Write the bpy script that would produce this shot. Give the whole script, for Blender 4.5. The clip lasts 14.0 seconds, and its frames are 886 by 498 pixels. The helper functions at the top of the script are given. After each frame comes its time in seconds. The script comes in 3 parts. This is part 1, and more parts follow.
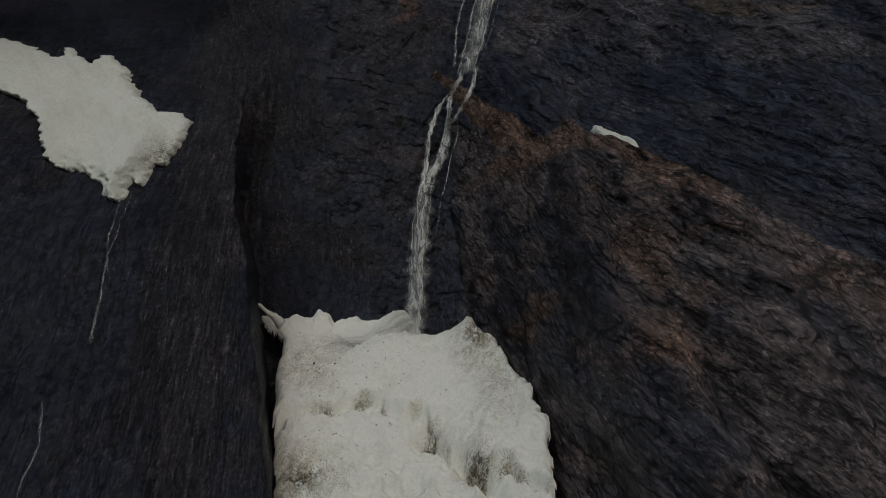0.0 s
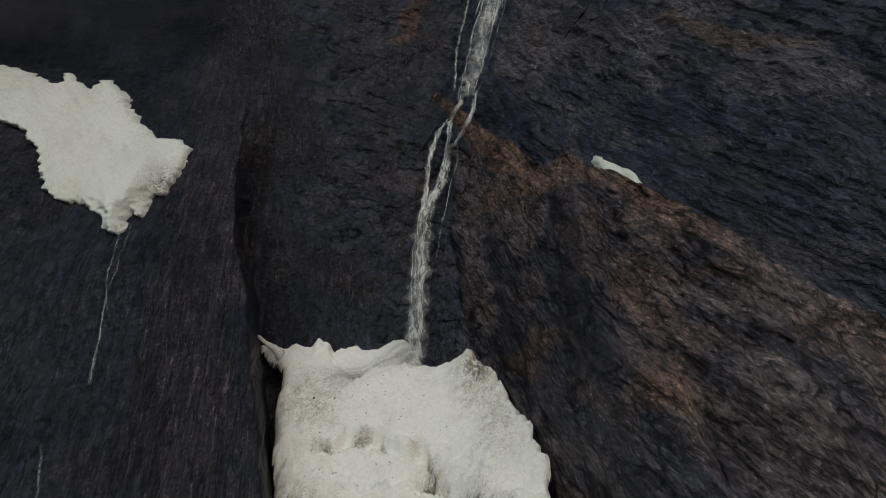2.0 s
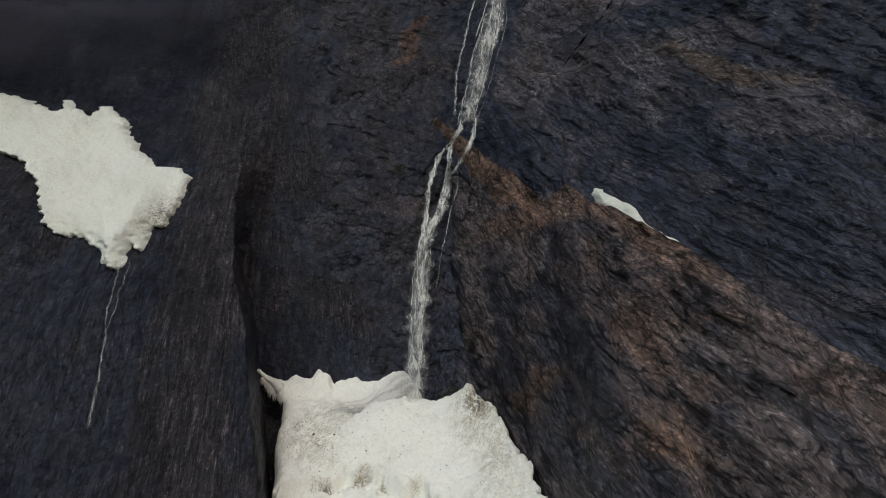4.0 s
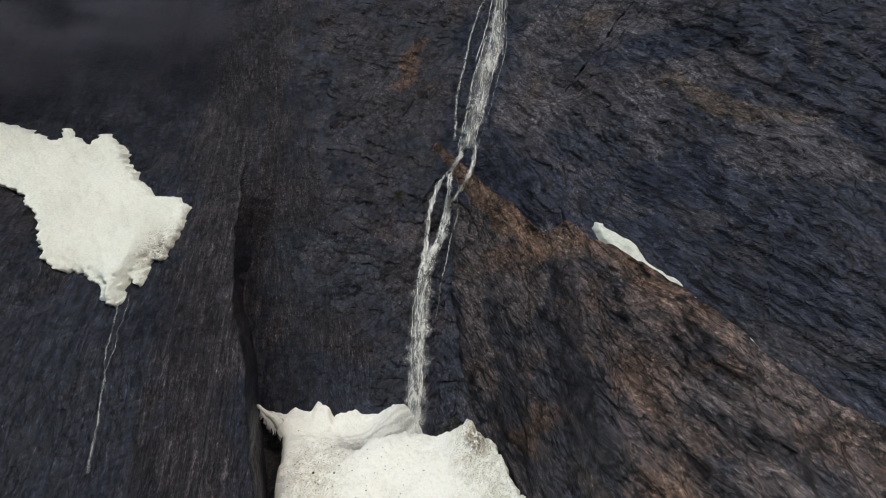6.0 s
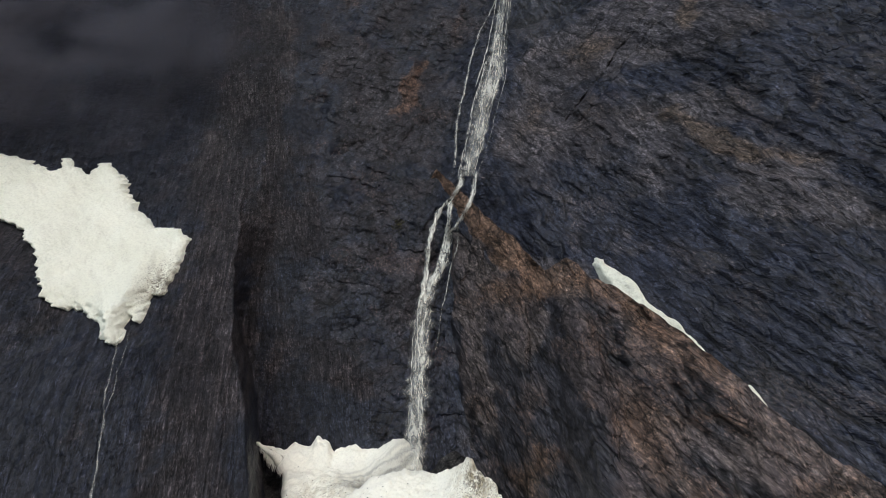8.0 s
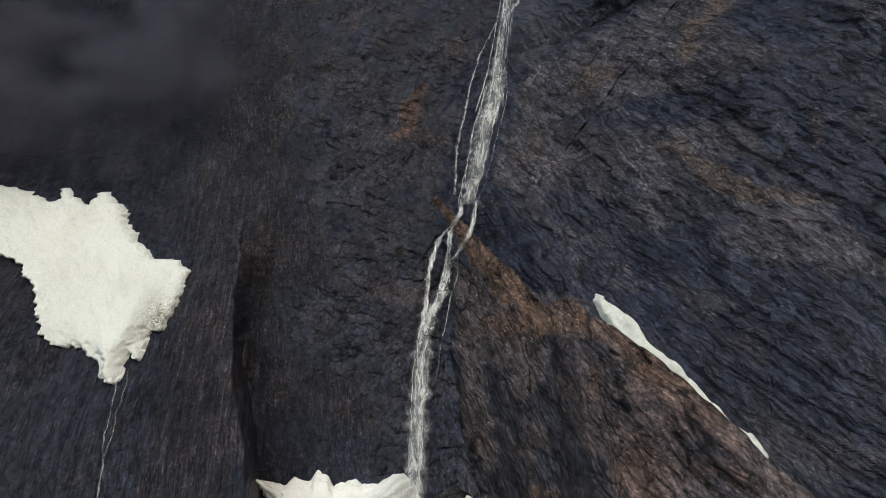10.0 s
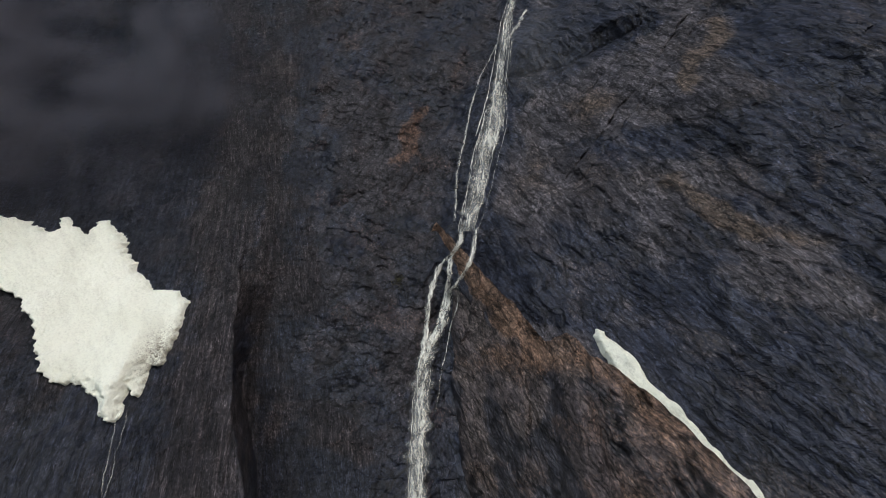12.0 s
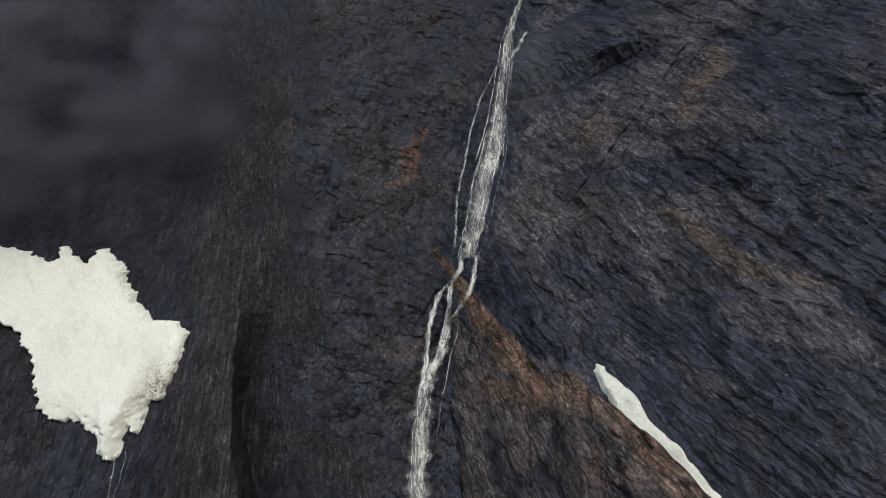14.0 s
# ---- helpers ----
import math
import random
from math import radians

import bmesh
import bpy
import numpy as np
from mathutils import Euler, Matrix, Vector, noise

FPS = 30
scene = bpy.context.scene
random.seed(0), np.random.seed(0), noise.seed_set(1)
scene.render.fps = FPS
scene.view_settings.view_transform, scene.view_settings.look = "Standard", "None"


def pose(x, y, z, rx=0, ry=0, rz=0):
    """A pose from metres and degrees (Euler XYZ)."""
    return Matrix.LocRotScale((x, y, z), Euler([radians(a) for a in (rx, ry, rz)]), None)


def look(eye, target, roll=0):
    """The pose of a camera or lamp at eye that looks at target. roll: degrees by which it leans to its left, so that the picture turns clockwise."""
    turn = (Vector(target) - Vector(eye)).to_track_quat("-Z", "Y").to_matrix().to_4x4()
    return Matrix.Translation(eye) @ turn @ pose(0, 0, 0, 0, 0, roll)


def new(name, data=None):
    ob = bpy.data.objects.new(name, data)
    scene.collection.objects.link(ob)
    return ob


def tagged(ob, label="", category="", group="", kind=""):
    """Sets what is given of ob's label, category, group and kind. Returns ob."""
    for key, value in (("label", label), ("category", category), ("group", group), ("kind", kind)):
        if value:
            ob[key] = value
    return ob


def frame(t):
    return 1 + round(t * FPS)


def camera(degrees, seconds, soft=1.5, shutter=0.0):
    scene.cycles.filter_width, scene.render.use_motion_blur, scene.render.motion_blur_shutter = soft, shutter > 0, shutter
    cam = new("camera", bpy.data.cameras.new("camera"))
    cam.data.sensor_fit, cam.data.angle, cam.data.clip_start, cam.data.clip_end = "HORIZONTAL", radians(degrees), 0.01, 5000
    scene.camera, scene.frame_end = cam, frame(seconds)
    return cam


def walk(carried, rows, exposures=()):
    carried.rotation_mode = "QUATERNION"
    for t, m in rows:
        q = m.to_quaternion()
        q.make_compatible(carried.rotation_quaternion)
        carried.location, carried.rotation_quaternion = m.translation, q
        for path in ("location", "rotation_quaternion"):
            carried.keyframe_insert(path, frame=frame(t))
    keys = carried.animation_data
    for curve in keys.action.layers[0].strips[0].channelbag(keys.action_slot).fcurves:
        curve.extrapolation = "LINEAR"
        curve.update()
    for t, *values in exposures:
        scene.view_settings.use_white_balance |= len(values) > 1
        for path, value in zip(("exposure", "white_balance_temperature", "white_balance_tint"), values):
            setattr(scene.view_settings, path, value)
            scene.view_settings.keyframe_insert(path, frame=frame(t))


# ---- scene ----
# ---- camera: it rises straight up before the cliff, looking slightly upwards ----
cam = camera(70.0, 14.0, 0.6)
METRES, EYE, TILT = 40.0, 60.0, 2.5
RISE = [
    (0.0, 0.0), (0.5, 0.032), (1.0, 0.0638), (1.5, 0.097), (2.0, 0.1295), (2.5, 0.1629), (3.0, 0.1971),
    (5.5, 0.3726), (6.0, 0.409), (6.5, 0.4461), (7.0, 0.4838), (7.5, 0.521), (8.0, 0.5589),
    (10.5, 0.7461), (11.0, 0.7823), (11.5, 0.8187), (12.0, 0.8555), (12.5, 0.8914), (13.0, 0.9272), (13.5, 0.9636), (14.0, 1.0),
]
EXPOSURE = [(0.0, -1.58), (1.5, -1.18), (3.0, -0.87), (5.5, -0.31), (7.0, -0.12), (9.0, -0.13), (14.0, -0.11)]
walk(cam, [(t, pose(-0.0011 * METRES * s, 0, EYE + METRES * s, 90 + TILT, 0, 0)) for t, s in RISE], EXPOSURE)

# ---- overcast daylight, strongest from high up behind the camera's left ----
SUN_ELEVATION, SUN_AZIMUTH = 50.0, -37.0
world = bpy.data.worlds.new("overcast_sky")
scene.world = world
world.use_nodes = True
sky = world.node_tree.nodes.new("ShaderNodeTexSky")
sky.sky_type, sky.sun_disc = "NISHITA", False
sky.sun_elevation, sky.sun_rotation = radians(SUN_ELEVATION), radians(180 + SUN_AZIMUTH)
sky.air_density, sky.dust_density, sky.ozone_density = 1.0, 4.0, 1.0
world.node_tree.links.new(sky.outputs[0], world.node_tree.nodes["Background"].inputs[0])
world.node_tree.nodes["Background"].inputs[1].default_value = 0.12
sun = new("sun", bpy.data.lights.new("sun", "SUN"))
sun.data.energy, sun.data.angle, sun.data.color = 1.68, radians(30), (0.93, 1.0, 1.0)
az, el = radians(SUN_AZIMUTH), radians(SUN_ELEVATION)
SUN_FROM = Vector((math.sin(az) * math.cos(el), -math.cos(az) * math.cos(el), math.sin(el)))
sun.matrix_world = look(SUN_FROM * 300, (0, 0, 0))


# ---- materials ----
def nodes_of(name):
    m = bpy.data.materials.new(name)
    m.use_nodes = True
    t = m.node_tree
    return m, t, t.nodes["Principled BSDF"]


def node(t, kind, **values):
    n = t.nodes.new(kind)
    for key, value in values.items():
        n.inputs[key].default_value = value
    return n


def ramp(t, source, stops):
    n = t.nodes.new("ShaderNodeValToRGB")
    while len(n.color_ramp.elements) < len(stops):
        n.color_ramp.elements.new(0.5)
    for e, (at, value) in zip(n.color_ramp.elements, stops):
        e.position, e.color = at, (value, value, value, 1) if isinstance(value, float) else (*value, 1)
    t.links.new(source, n.inputs[0])
    return n.outputs[0]


def mixed(t, factor, a, b, blend="MIX"):
    n = t.nodes.new("ShaderNodeMix")
    n.data_type, n.blend_type = "RGBA", blend
    for socket, value in ((n.inputs[0], factor), (n.inputs[6], a), (n.inputs[7], b)):
        if isinstance(value, (int, float)):
            socket.default_value = value
        elif isinstance(value, tuple):
            socket.default_value = (*value, 1)
        else:
            t.links.new(value, socket)
    return n.outputs[2]


def times(t, a, b):
    n = t.nodes.new("ShaderNodeMath")
    n.operation = "MULTIPLY"
    for socket, value in zip(n.inputs, (a, b)):
        if isinstance(value, (int, float)):
            socket.default_value = value
        else:
            t.links.new(value, socket)
    return n.outputs[0]


def placed(t, stretch=(1, 1), turn=0.0, warp=0.0, plane=(0.0, 0.0), wave=0.35):
    """Metres of the place in the plane y = a x + b z, turned and stretched along the foliation."""
    where = t.nodes.new("ShaderNodeTexCoord").outputs["Object"]
    depth = t.nodes.new("ShaderNodeVectorMath")
    depth.operation = "DOT_PRODUCT"
    depth.inputs[1].default_value = (-plane[0], 1.0, -plane[1])
    t.links.new(where, depth.inputs[0])
    apart, join = t.nodes.new("ShaderNodeSeparateXYZ"), t.nodes.new("ShaderNodeCombineXYZ")
    t.links.new(where, apart.inputs[0])
    for source, socket in ((apart.outputs[0], 0), (depth.outputs["Value"], 1), (apart.outputs[2], 2)):
        t.links.new(source, join.inputs[socket])
    where = join.outputs[0]
    if warp:
        n = node(t, "ShaderNodeTexNoise", Scale=wave, Detail=5.0, Roughness=0.6)
        t.links.new(where, n.inputs["Vector"])
        add = t.nodes.new("ShaderNodeVectorMath")
        add.operation = "MULTIPLY_ADD"
        t.links.new(n.outputs["Color"], add.inputs[0])
        add.inputs[1].default_value = (warp, warp, warp)
        t.links.new(where, add.inputs[2])
        where = add.outputs[0]
    m = t.nodes.new("ShaderNodeMapping")
    m.vector_type = "TEXTURE"
    m.inputs["Rotation"].default_value = (0, radians(turn), 0)
    m.inputs["Scale"].default_value = (stretch[0], 1.5, stretch[1])
    t.links.new(where, m.inputs[0])
    return m.outputs[0]


def grain(t, scale, vector, detail=6.0, rough=0.6, warp=0.0):
    n = node(t, "ShaderNodeTexNoise", Scale=scale, Detail=detail, Roughness=rough, Distortion=warp)
    t.links.new(vector, n.inputs["Vector"])
    return n.outputs[0]


def cracks(t, scale, vector):
    n = node(t, "ShaderNodeTexVoronoi", Scale=scale)
    n.feature = "DISTANCE_TO_EDGE"
    t.links.new(vector, n.inputs["Vector"])
    return n.outputs["Distance"]


def relief(t, shader, layers):
    last = None
    for source, strength, distance in layers:
        b = node(t, "ShaderNodeBump", Strength=strength, Distance=distance)
        t.links.new(source, b.inputs["Height"])
        if last:
            t.links.new(last, b.inputs["Normal"])
        last = b.outputs[0]
    t.links.new(last, shader.inputs["Normal"])


def mask(t, name):
    n = t.nodes.new("ShaderNodeAttribute")
    n.attribute_name = name
    return n.outputs["Fac"]


def sums(t, a, b, weight, shift):
    """a + weight * b + shift."""
    n = t.nodes.new("ShaderNodeMath")
    n.operation = "MULTIPLY_ADD"
    t.links.new(b, n.inputs[0])
    n.inputs[1].default_value = weight
    more = t.nodes.new("ShaderNodeMath")
    more.operation = "ADD"
    more.inputs[1].default_value = shift
    t.links.new(a, more.inputs[0])
    t.links.new(more.outputs[0], n.inputs[2])
    return n.outputs[0]


def broken(t, vector, scale):
    """Chips: a random tone for each and the height of its own tilted face."""
    v = node(t, "ShaderNodeTexVoronoi", Scale=scale)
    t.links.new(vector, v.inputs["Vector"])
    away, lean, dot = (t.nodes.new("ShaderNodeVectorMath") for _ in range(3))
    away.operation, lean.operation, dot.operation = "SUBTRACT", "SUBTRACT", "DOT_PRODUCT"
    t.links.new(vector, away.inputs[0])
    t.links.new(v.outputs["Position"], away.inputs[1])
    t.links.new(v.outputs["Color"], lean.inputs[0])
    lean.inputs[1].default_value = (0.5, 0.5, 0.5)
    t.links.new(away.outputs[0], dot.inputs[0])
    t.links.new(lean.outputs[0], dot.inputs[1])
    return v.outputs["Color"], dot.outputs["Value"]


def rock(name, dry, pale, wet_shade, rust, turn, stretch, plane, chips, crack=1.0, grit=1.0, strata=None, grain_share=0.45, chip_share=1.0, gloss=0.27):
    """Schist: grain along its foliation, chipped faces, fine cracks; wet, shade-toned and rusty areas where the masks
    say so.
    """
    m, t, s = nodes_of(name)
    plain = placed(t, plane=plane)
    leaf = placed(t, stretch, turn, 0.5, plane)
    shard = placed(t, chips, turn, 1.0, plane, 0.8)
    broad = grain(t, 0.09, plain, 5.0, 0.6, 0.4)
    patch = grain(t, 0.35, placed(t, (1.8, 1.0), turn, 1.2, plane), 7.0, 0.66)
    streak = grain(t, 0.9, leaf, 7.0, 0.72)
    fine = grain(t, 2.2, placed(t, (0.5 + 0.5 * stretch[0], 0.5 + 0.5 * stretch[1]), turn, 0.25, plane), 5.0, 0.75)
    speck = grain(t, 2.4, plain, 5.0, 0.85)
    colour = mixed(t, ramp(t, sums(t, streak, broad, 1.0, -0.5), ((0.40, 0.0), (0.62, 1.0))), dry, pale)
    if strata:
        line = grain(t, 0.6, placed(t, (16, 0.8), turn - 13, 0.6, plane), 5.0, 0.6)
        colour = mixed(t, times(t, ramp(t, line, ((0.46, 0.0), (0.5, 1.0), (0.53, 0.0))), times(t, mask(t, "layers"), ramp(t, patch, ((0.42, 0.0), (0.54, 1.0))))), colour, strata)
    damp_shade = ramp(t, sums(t, mask(t, "wet_shade"), patch, 1.9, -0.95), ((0.22, 0.0), (0.62, 1.0)))
    colour = mixed(t, times(t, damp_shade, 0.92), colour, wet_shade)
    stain = ramp(t, sums(t, mask(t, "rust"), speck, 1.6, -0.8), ((0.30, 0.0), (0.85, 0.8)))
    colour = mixed(t, stain, colour, rust)
    (face, face_h), (chip, chip_h), (crumb, crumb_h) = broken(t, shard, 0.30), broken(t, shard, 0.95), broken(t, shard, 2.8)
    for tone, low, high in ((face, 0.84, 1.20), (chip, 0.80, 1.30), (crumb, 0.78, 1.36)):
        colour = mixed(t, grit * chip_share, colour, ramp(t, tone, ((0.15, low), (0.5, 0.97), (0.85, high))), "MULTIPLY")
    colour = mixed(t, grain_share * grit, colour, ramp(t, streak, ((0.36, 0.62), (0.47, 0.92), (0.54, 1.10), (0.66, 1.7))), "MULTIPLY")
    colour = mixed(t, grain_share * grit, colour, ramp(t, fine, ((0.36, 0.58), (0.46, 0.88), (0.54, 1.12), (0.64, 2.3))), "MULTIPLY")
    colour = mixed(t, grit, colour, ramp(t, speck, ((0.36, 0.60), (0.46, 0.88), (0.54, 1.12), (0.64, 2.3))), "MULTIPLY")
    # seams: thin dark partings that wander along the foliation, and edge highlights painted as pale lines
    long, short = (stretch[0] ** 0.5 * 1.3, stretch[1] ** 0.5 * 1.1), chips
    parting = grain(t, 0.45, placed(t, long, turn, 0.8, plane), 6.0, 0.62)
    split = grain(t, 0.9, placed(t, short, turn + 35, 0.6, plane), 6.0, 0.62)
    lit_edge = grain(t, 0.7, placed(t, long, turn + 4, 0.5, plane), 6.0, 0.66)
    seam = ramp(t, parting, ((0.478, 1.0), (0.496, 0.25), (0.504, 0.25), (0.522, 1.0)))
    colour = mixed(t, 0.9, colour, seam, "MULTIPLY")
    colour = mixed(t, times(t, ramp(t, patch, ((0.45, 0.0), (0.54, 1.0))), crack), colour, ramp(t, split, ((0.480, 1.0), (0.496, 0.28), (0.504, 0.28), (0.520, 1.0))), "MULTIPLY")
    colour = mixed(t, ramp(t, broad, ((0.42, 0.25), (0.55, 1.0))), colour, ramp(t, lit_edge, ((0.480, 1.0), (0.5, 2.4), (0.520, 1.0))), "MULTIPLY")
    wide, narrow = cracks(t, 0.22, shard), cracks(t, 0.62, shard)
    some = times(t, ramp(t, grain(t, 0.20, plain, 4.0, 0.6), ((0.45, 0.0), (0.55, 1.0))), crack)
    few = times(t, ramp(t, patch, ((0.44, 0.0), (0.53, 0.9))), crack)
    colour = mixed(t, some, colour, ramp(t, wide, ((0.0, 0.25), (0.028, 0.45), (0.045, 1.0))), "MULTIPLY")
    colour = mixed(t, few, colour, ramp(t, narrow, ((0.0, 0.30), (0.05, 0.55), (0.09, 1.0))), "MULTIPLY")
    t.links.new(colour, s.inputs["Base Color"])
    t.links.new(ramp(t, sums(t, streak, damp_shade, -0.35, 0.0), ((0.1, 0.42), (0.65, 0.80))), s.inputs["Roughness"])
    s.inputs["Specular IOR Level"].default_value = gloss
    relief(t, s, ((face_h, 0.7 * chip_share, 0.8), (chip_h, 0.7 * chip_share, 0.8), (crumb_h, 0.6 * chip_share, 0.6), (streak, 0.7 * grain_share, 0.20), (speck, 0.6, 0.08), (seam, 0.6, 0.10), (ramp(t, narrow, ((0.0, 0.0), (0.06, 1.0))), 0.5 * crack, 0.12)))
    return m


def snow(name, clean, old, dirt_shade_colour, cups, depth, ice_shade=False):
    """Old granular snow: cupped, specked with grit, stained or toned for shade where the masks say so."""
    m, t, s = nodes_of(name)
    plain = placed(t)
    broad = grain(t, 0.12, plain, 5.0, 0.6, 0.5)
    cup = grain(t, cups, placed(t, (1.9, 0.9), 58.0, 0.6), 5.0, 0.62)
    fine = grain(t, 5.0, plain, 5.0, 0.75)
    grit = grain(t, 3.0, plain, 6.0, 0.8)
    colour = mixed(t, ramp(t, broad, ((0.35, 0.0), (0.68, 1.0))), clean, old)
    # one grey for bare ice and for the shade painted into the hollow
    if ice_shade:
        colour = mixed(t, times(t, mask(t, "ice_shade"), ramp(t, grit, ((0.36, 0.6), (0.6, 1.0)))), colour, (0.28, 0.29, 0.28))
    soil_shade = mask(t, "dirt_shade")
    flow = grain(t, 0.9, placed(t, (1, 2.6), 14.0, 0.8), 8.0, 0.78)
    colour = mixed(t, times(t, soil_shade, ramp(t, flow, ((0.42, 0.0), (0.58, 1.0)))), colour, dirt_shade_colour)
    speck = times(t, ramp(t, fine, ((0.55, 0.0), (0.58, 1.0))), ramp(t, soil_shade, ((0.05, 0.0), (0.40, 0.6), (1.0, 1.0))))
    colour = mixed(t, speck, colour, (0.13, 0.11, 0.08))
    clots = times(t, ramp(t, soil_shade, ((0.7, 0.0), (1.0, 1.0))), ramp(t, grain(t, 1.6, plain, 6.0, 0.8), ((0.47, 0.0), (0.54, 0.9))))
    colour = mixed(t, clots, colour, (0.09, 0.075, 0.055))
    colour = mixed(t, 1.0, colour, ramp(t, grit, ((0.37, 0.88), (0.46, 1.0), (0.60, 1.06))), "MULTIPLY")
    t.links.new(colour, s.inputs["Base Color"])
    s.inputs["Roughness"].default_value = 0.75
    s.inputs["Specular IOR Level"].default_value = 0.2
    relief(t, s, ((cup, 0.8, depth), (grit, 0.9, 0.5 * depth), (fine, 0.6, 0.06)))
    return m


def water(name, density, width_scale, length=9, floor=0.2, soft=0.11):
    """White water: bright threads with gaps between them."""
    m, t, s = nodes_of(name)
    s.inputs["Base Color"].default_value = (0.88, 0.88, 0.80, 1)
    s.inputs["Roughness"].default_value = 0.35
    thread = grain(t, width_scale, placed(t, (1, length), 5.0), 5.0, 0.65, 0.5)
    puff = grain(t, 0.5, placed(t, (1, 2.2)), 4.0, 0.6, 0.4)
    both = times(t, ramp(t, thread, ((0.55 - density - soft, 0.0), (0.55 - density + soft, 1.0))), ramp(t, puff, ((0.34, floor), (0.62, 1.0))))
    t.links.new(times(t, both, mask(t, "thick")), s.inputs["Alpha"])
    relief(t, s, ((thread, 0.6, 0.2),))
    return m


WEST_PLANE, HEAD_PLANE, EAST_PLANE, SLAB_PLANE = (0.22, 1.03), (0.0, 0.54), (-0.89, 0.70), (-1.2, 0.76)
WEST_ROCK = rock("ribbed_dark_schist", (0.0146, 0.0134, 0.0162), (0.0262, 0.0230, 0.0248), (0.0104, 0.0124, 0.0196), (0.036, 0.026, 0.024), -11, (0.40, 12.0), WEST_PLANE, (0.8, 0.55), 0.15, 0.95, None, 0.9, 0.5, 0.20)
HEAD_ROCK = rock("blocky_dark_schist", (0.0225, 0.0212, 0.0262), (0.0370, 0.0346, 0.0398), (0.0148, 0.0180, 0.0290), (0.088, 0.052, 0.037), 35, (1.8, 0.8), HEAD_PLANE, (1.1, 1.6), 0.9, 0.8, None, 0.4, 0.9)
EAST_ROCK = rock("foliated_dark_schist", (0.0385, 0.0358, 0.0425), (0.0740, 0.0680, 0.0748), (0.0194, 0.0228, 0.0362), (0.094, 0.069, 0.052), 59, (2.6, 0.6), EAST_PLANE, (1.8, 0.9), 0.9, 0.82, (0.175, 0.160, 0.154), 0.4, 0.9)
BROWN_ROCK = rock("rusty_brown_schist", (0.0660, 0.0535, 0.0555), (0.1000, 0.0815, 0.0765), (0.0345, 0.0338, 0.0412), (0.148, 0.088, 0.057), 45, (2.2, 0.7), SLAB_PLANE, (1.8, 1.1), 1.0, 0.76, None, 0.22, 1.0)
FLOOR_ROCK = rock("wet_gully_scree", (0.020, 0.020, 0.022), (0.040, 0.038, 0.037), (0.014, 0.015, 0.017), (0.05, 0.035, 0.025), 0, (1, 1), (0, 0), (1, 1))
CLEAN_SNOW = snow("granular_summer_snow", (0.90, 0.915, 0.80), (0.84, 0.855, 0.73), (0.42, 0.39, 0.31), 1.7, 0.42)
DIRTY_SNOW = snow("dirty_old_snow", (0.95, 0.945, 0.85), (0.945, 0.935, 0.82), (0.44, 0.38, 0.25), 1.5, 0.24, True)
WHITE_WATER = water("white_water", 0.14, 2.6, 10, 0.25, 0.15)
VEIL_WATER = water("thin_water_veil", 0.06, 1.8, 18, 0.18, 0.22)



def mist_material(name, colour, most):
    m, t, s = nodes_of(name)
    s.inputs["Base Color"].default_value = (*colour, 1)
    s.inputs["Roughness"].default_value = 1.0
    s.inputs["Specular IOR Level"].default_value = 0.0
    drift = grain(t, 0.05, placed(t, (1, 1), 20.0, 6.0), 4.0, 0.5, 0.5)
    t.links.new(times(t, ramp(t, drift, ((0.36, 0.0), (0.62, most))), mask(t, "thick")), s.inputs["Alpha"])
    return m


# the near-black base colour stands in for shade on the mist
SHADED_MIST = mist_material("shaded_mist", (0.060, 0.060, 0.073), 0.68)
SPRAY = mist_material("thin_spray", (0.80, 0.80, 0.82), 0.022)


def moss_material():
    m, t, s = nodes_of("olive_moss")
    t.links.new(mixed(t, grain(t, 1.5, placed(t)), (0.030, 0.034, 0.012), (0.085, 0.075, 0.028)), s.inputs["Base Color"])
    s.inputs["Roughness"].default_value = 0.8
    return m


MOSS = moss_material()
# ---- rock relief, as functions of x (right) and z (up) giving the depth y ----
def hashed(ix, iy, seed):
    h = (ix.astype(np.int64) * 374761393 + iy.astype(np.int64) * 668265263 + seed * 1442695041) & 0x7FFFFFFF
    h = ((h ^ (h >> 13)) * 1274126177) & 0x7FFFFFFF
    h = ((h ^ (h >> 16)) * 2246822519) & 0x7FFFFFFF
    return ((h ^ (h >> 15)) & 0xFFFFF) / float(0xFFFFF)


def perlin(x, y, seed):
    ix, iy = np.floor(x), np.floor(y)
    fx, fy = x - ix, y - iy
    u, v = fx * fx * fx * (fx * (fx * 6 - 15) + 10), fy * fy * fy * (fy * (fy * 6 - 15) + 10)
    corner = []
    for dx in (0, 1):
        for dy in (0, 1):
            a = hashed(ix + dx, iy + dy, seed) * 2 * math.pi
            corner.append(np.cos(a) * (fx - dx) + np.sin(a) * (fy - dy))
    low, high = corner[0] + v * (corner[1] - corner[0]), corner[2] + v * (corner[3] - corner[2])
    return 1.5 * (low + u * (high - low))


def fbm(x, y, seed, octaves=4, gain=0.5):
    total, amp = 0.0, 1.0
    for k in range(octaves):
        total = total + amp * perlin(x * 2.03**k + 7.1 * k, y * 2.03**k - 3.7 * k, seed + k)
        amp *= gain
    return total


def blocks(x, y, seed, tilt=0.9, bulge=0.8):
    """Blunt blocks with sharp seams: the foremost of the tilted faces that each cell puts forward."""
    ix, iy = np.floor(x), np.floor(y)
    best = np.full(np.shape(x), 9.0)
    for dx in (-1, 0, 1):
        for dy in (-1, 0, 1):
            jx, jy = ix + dx, iy + dy
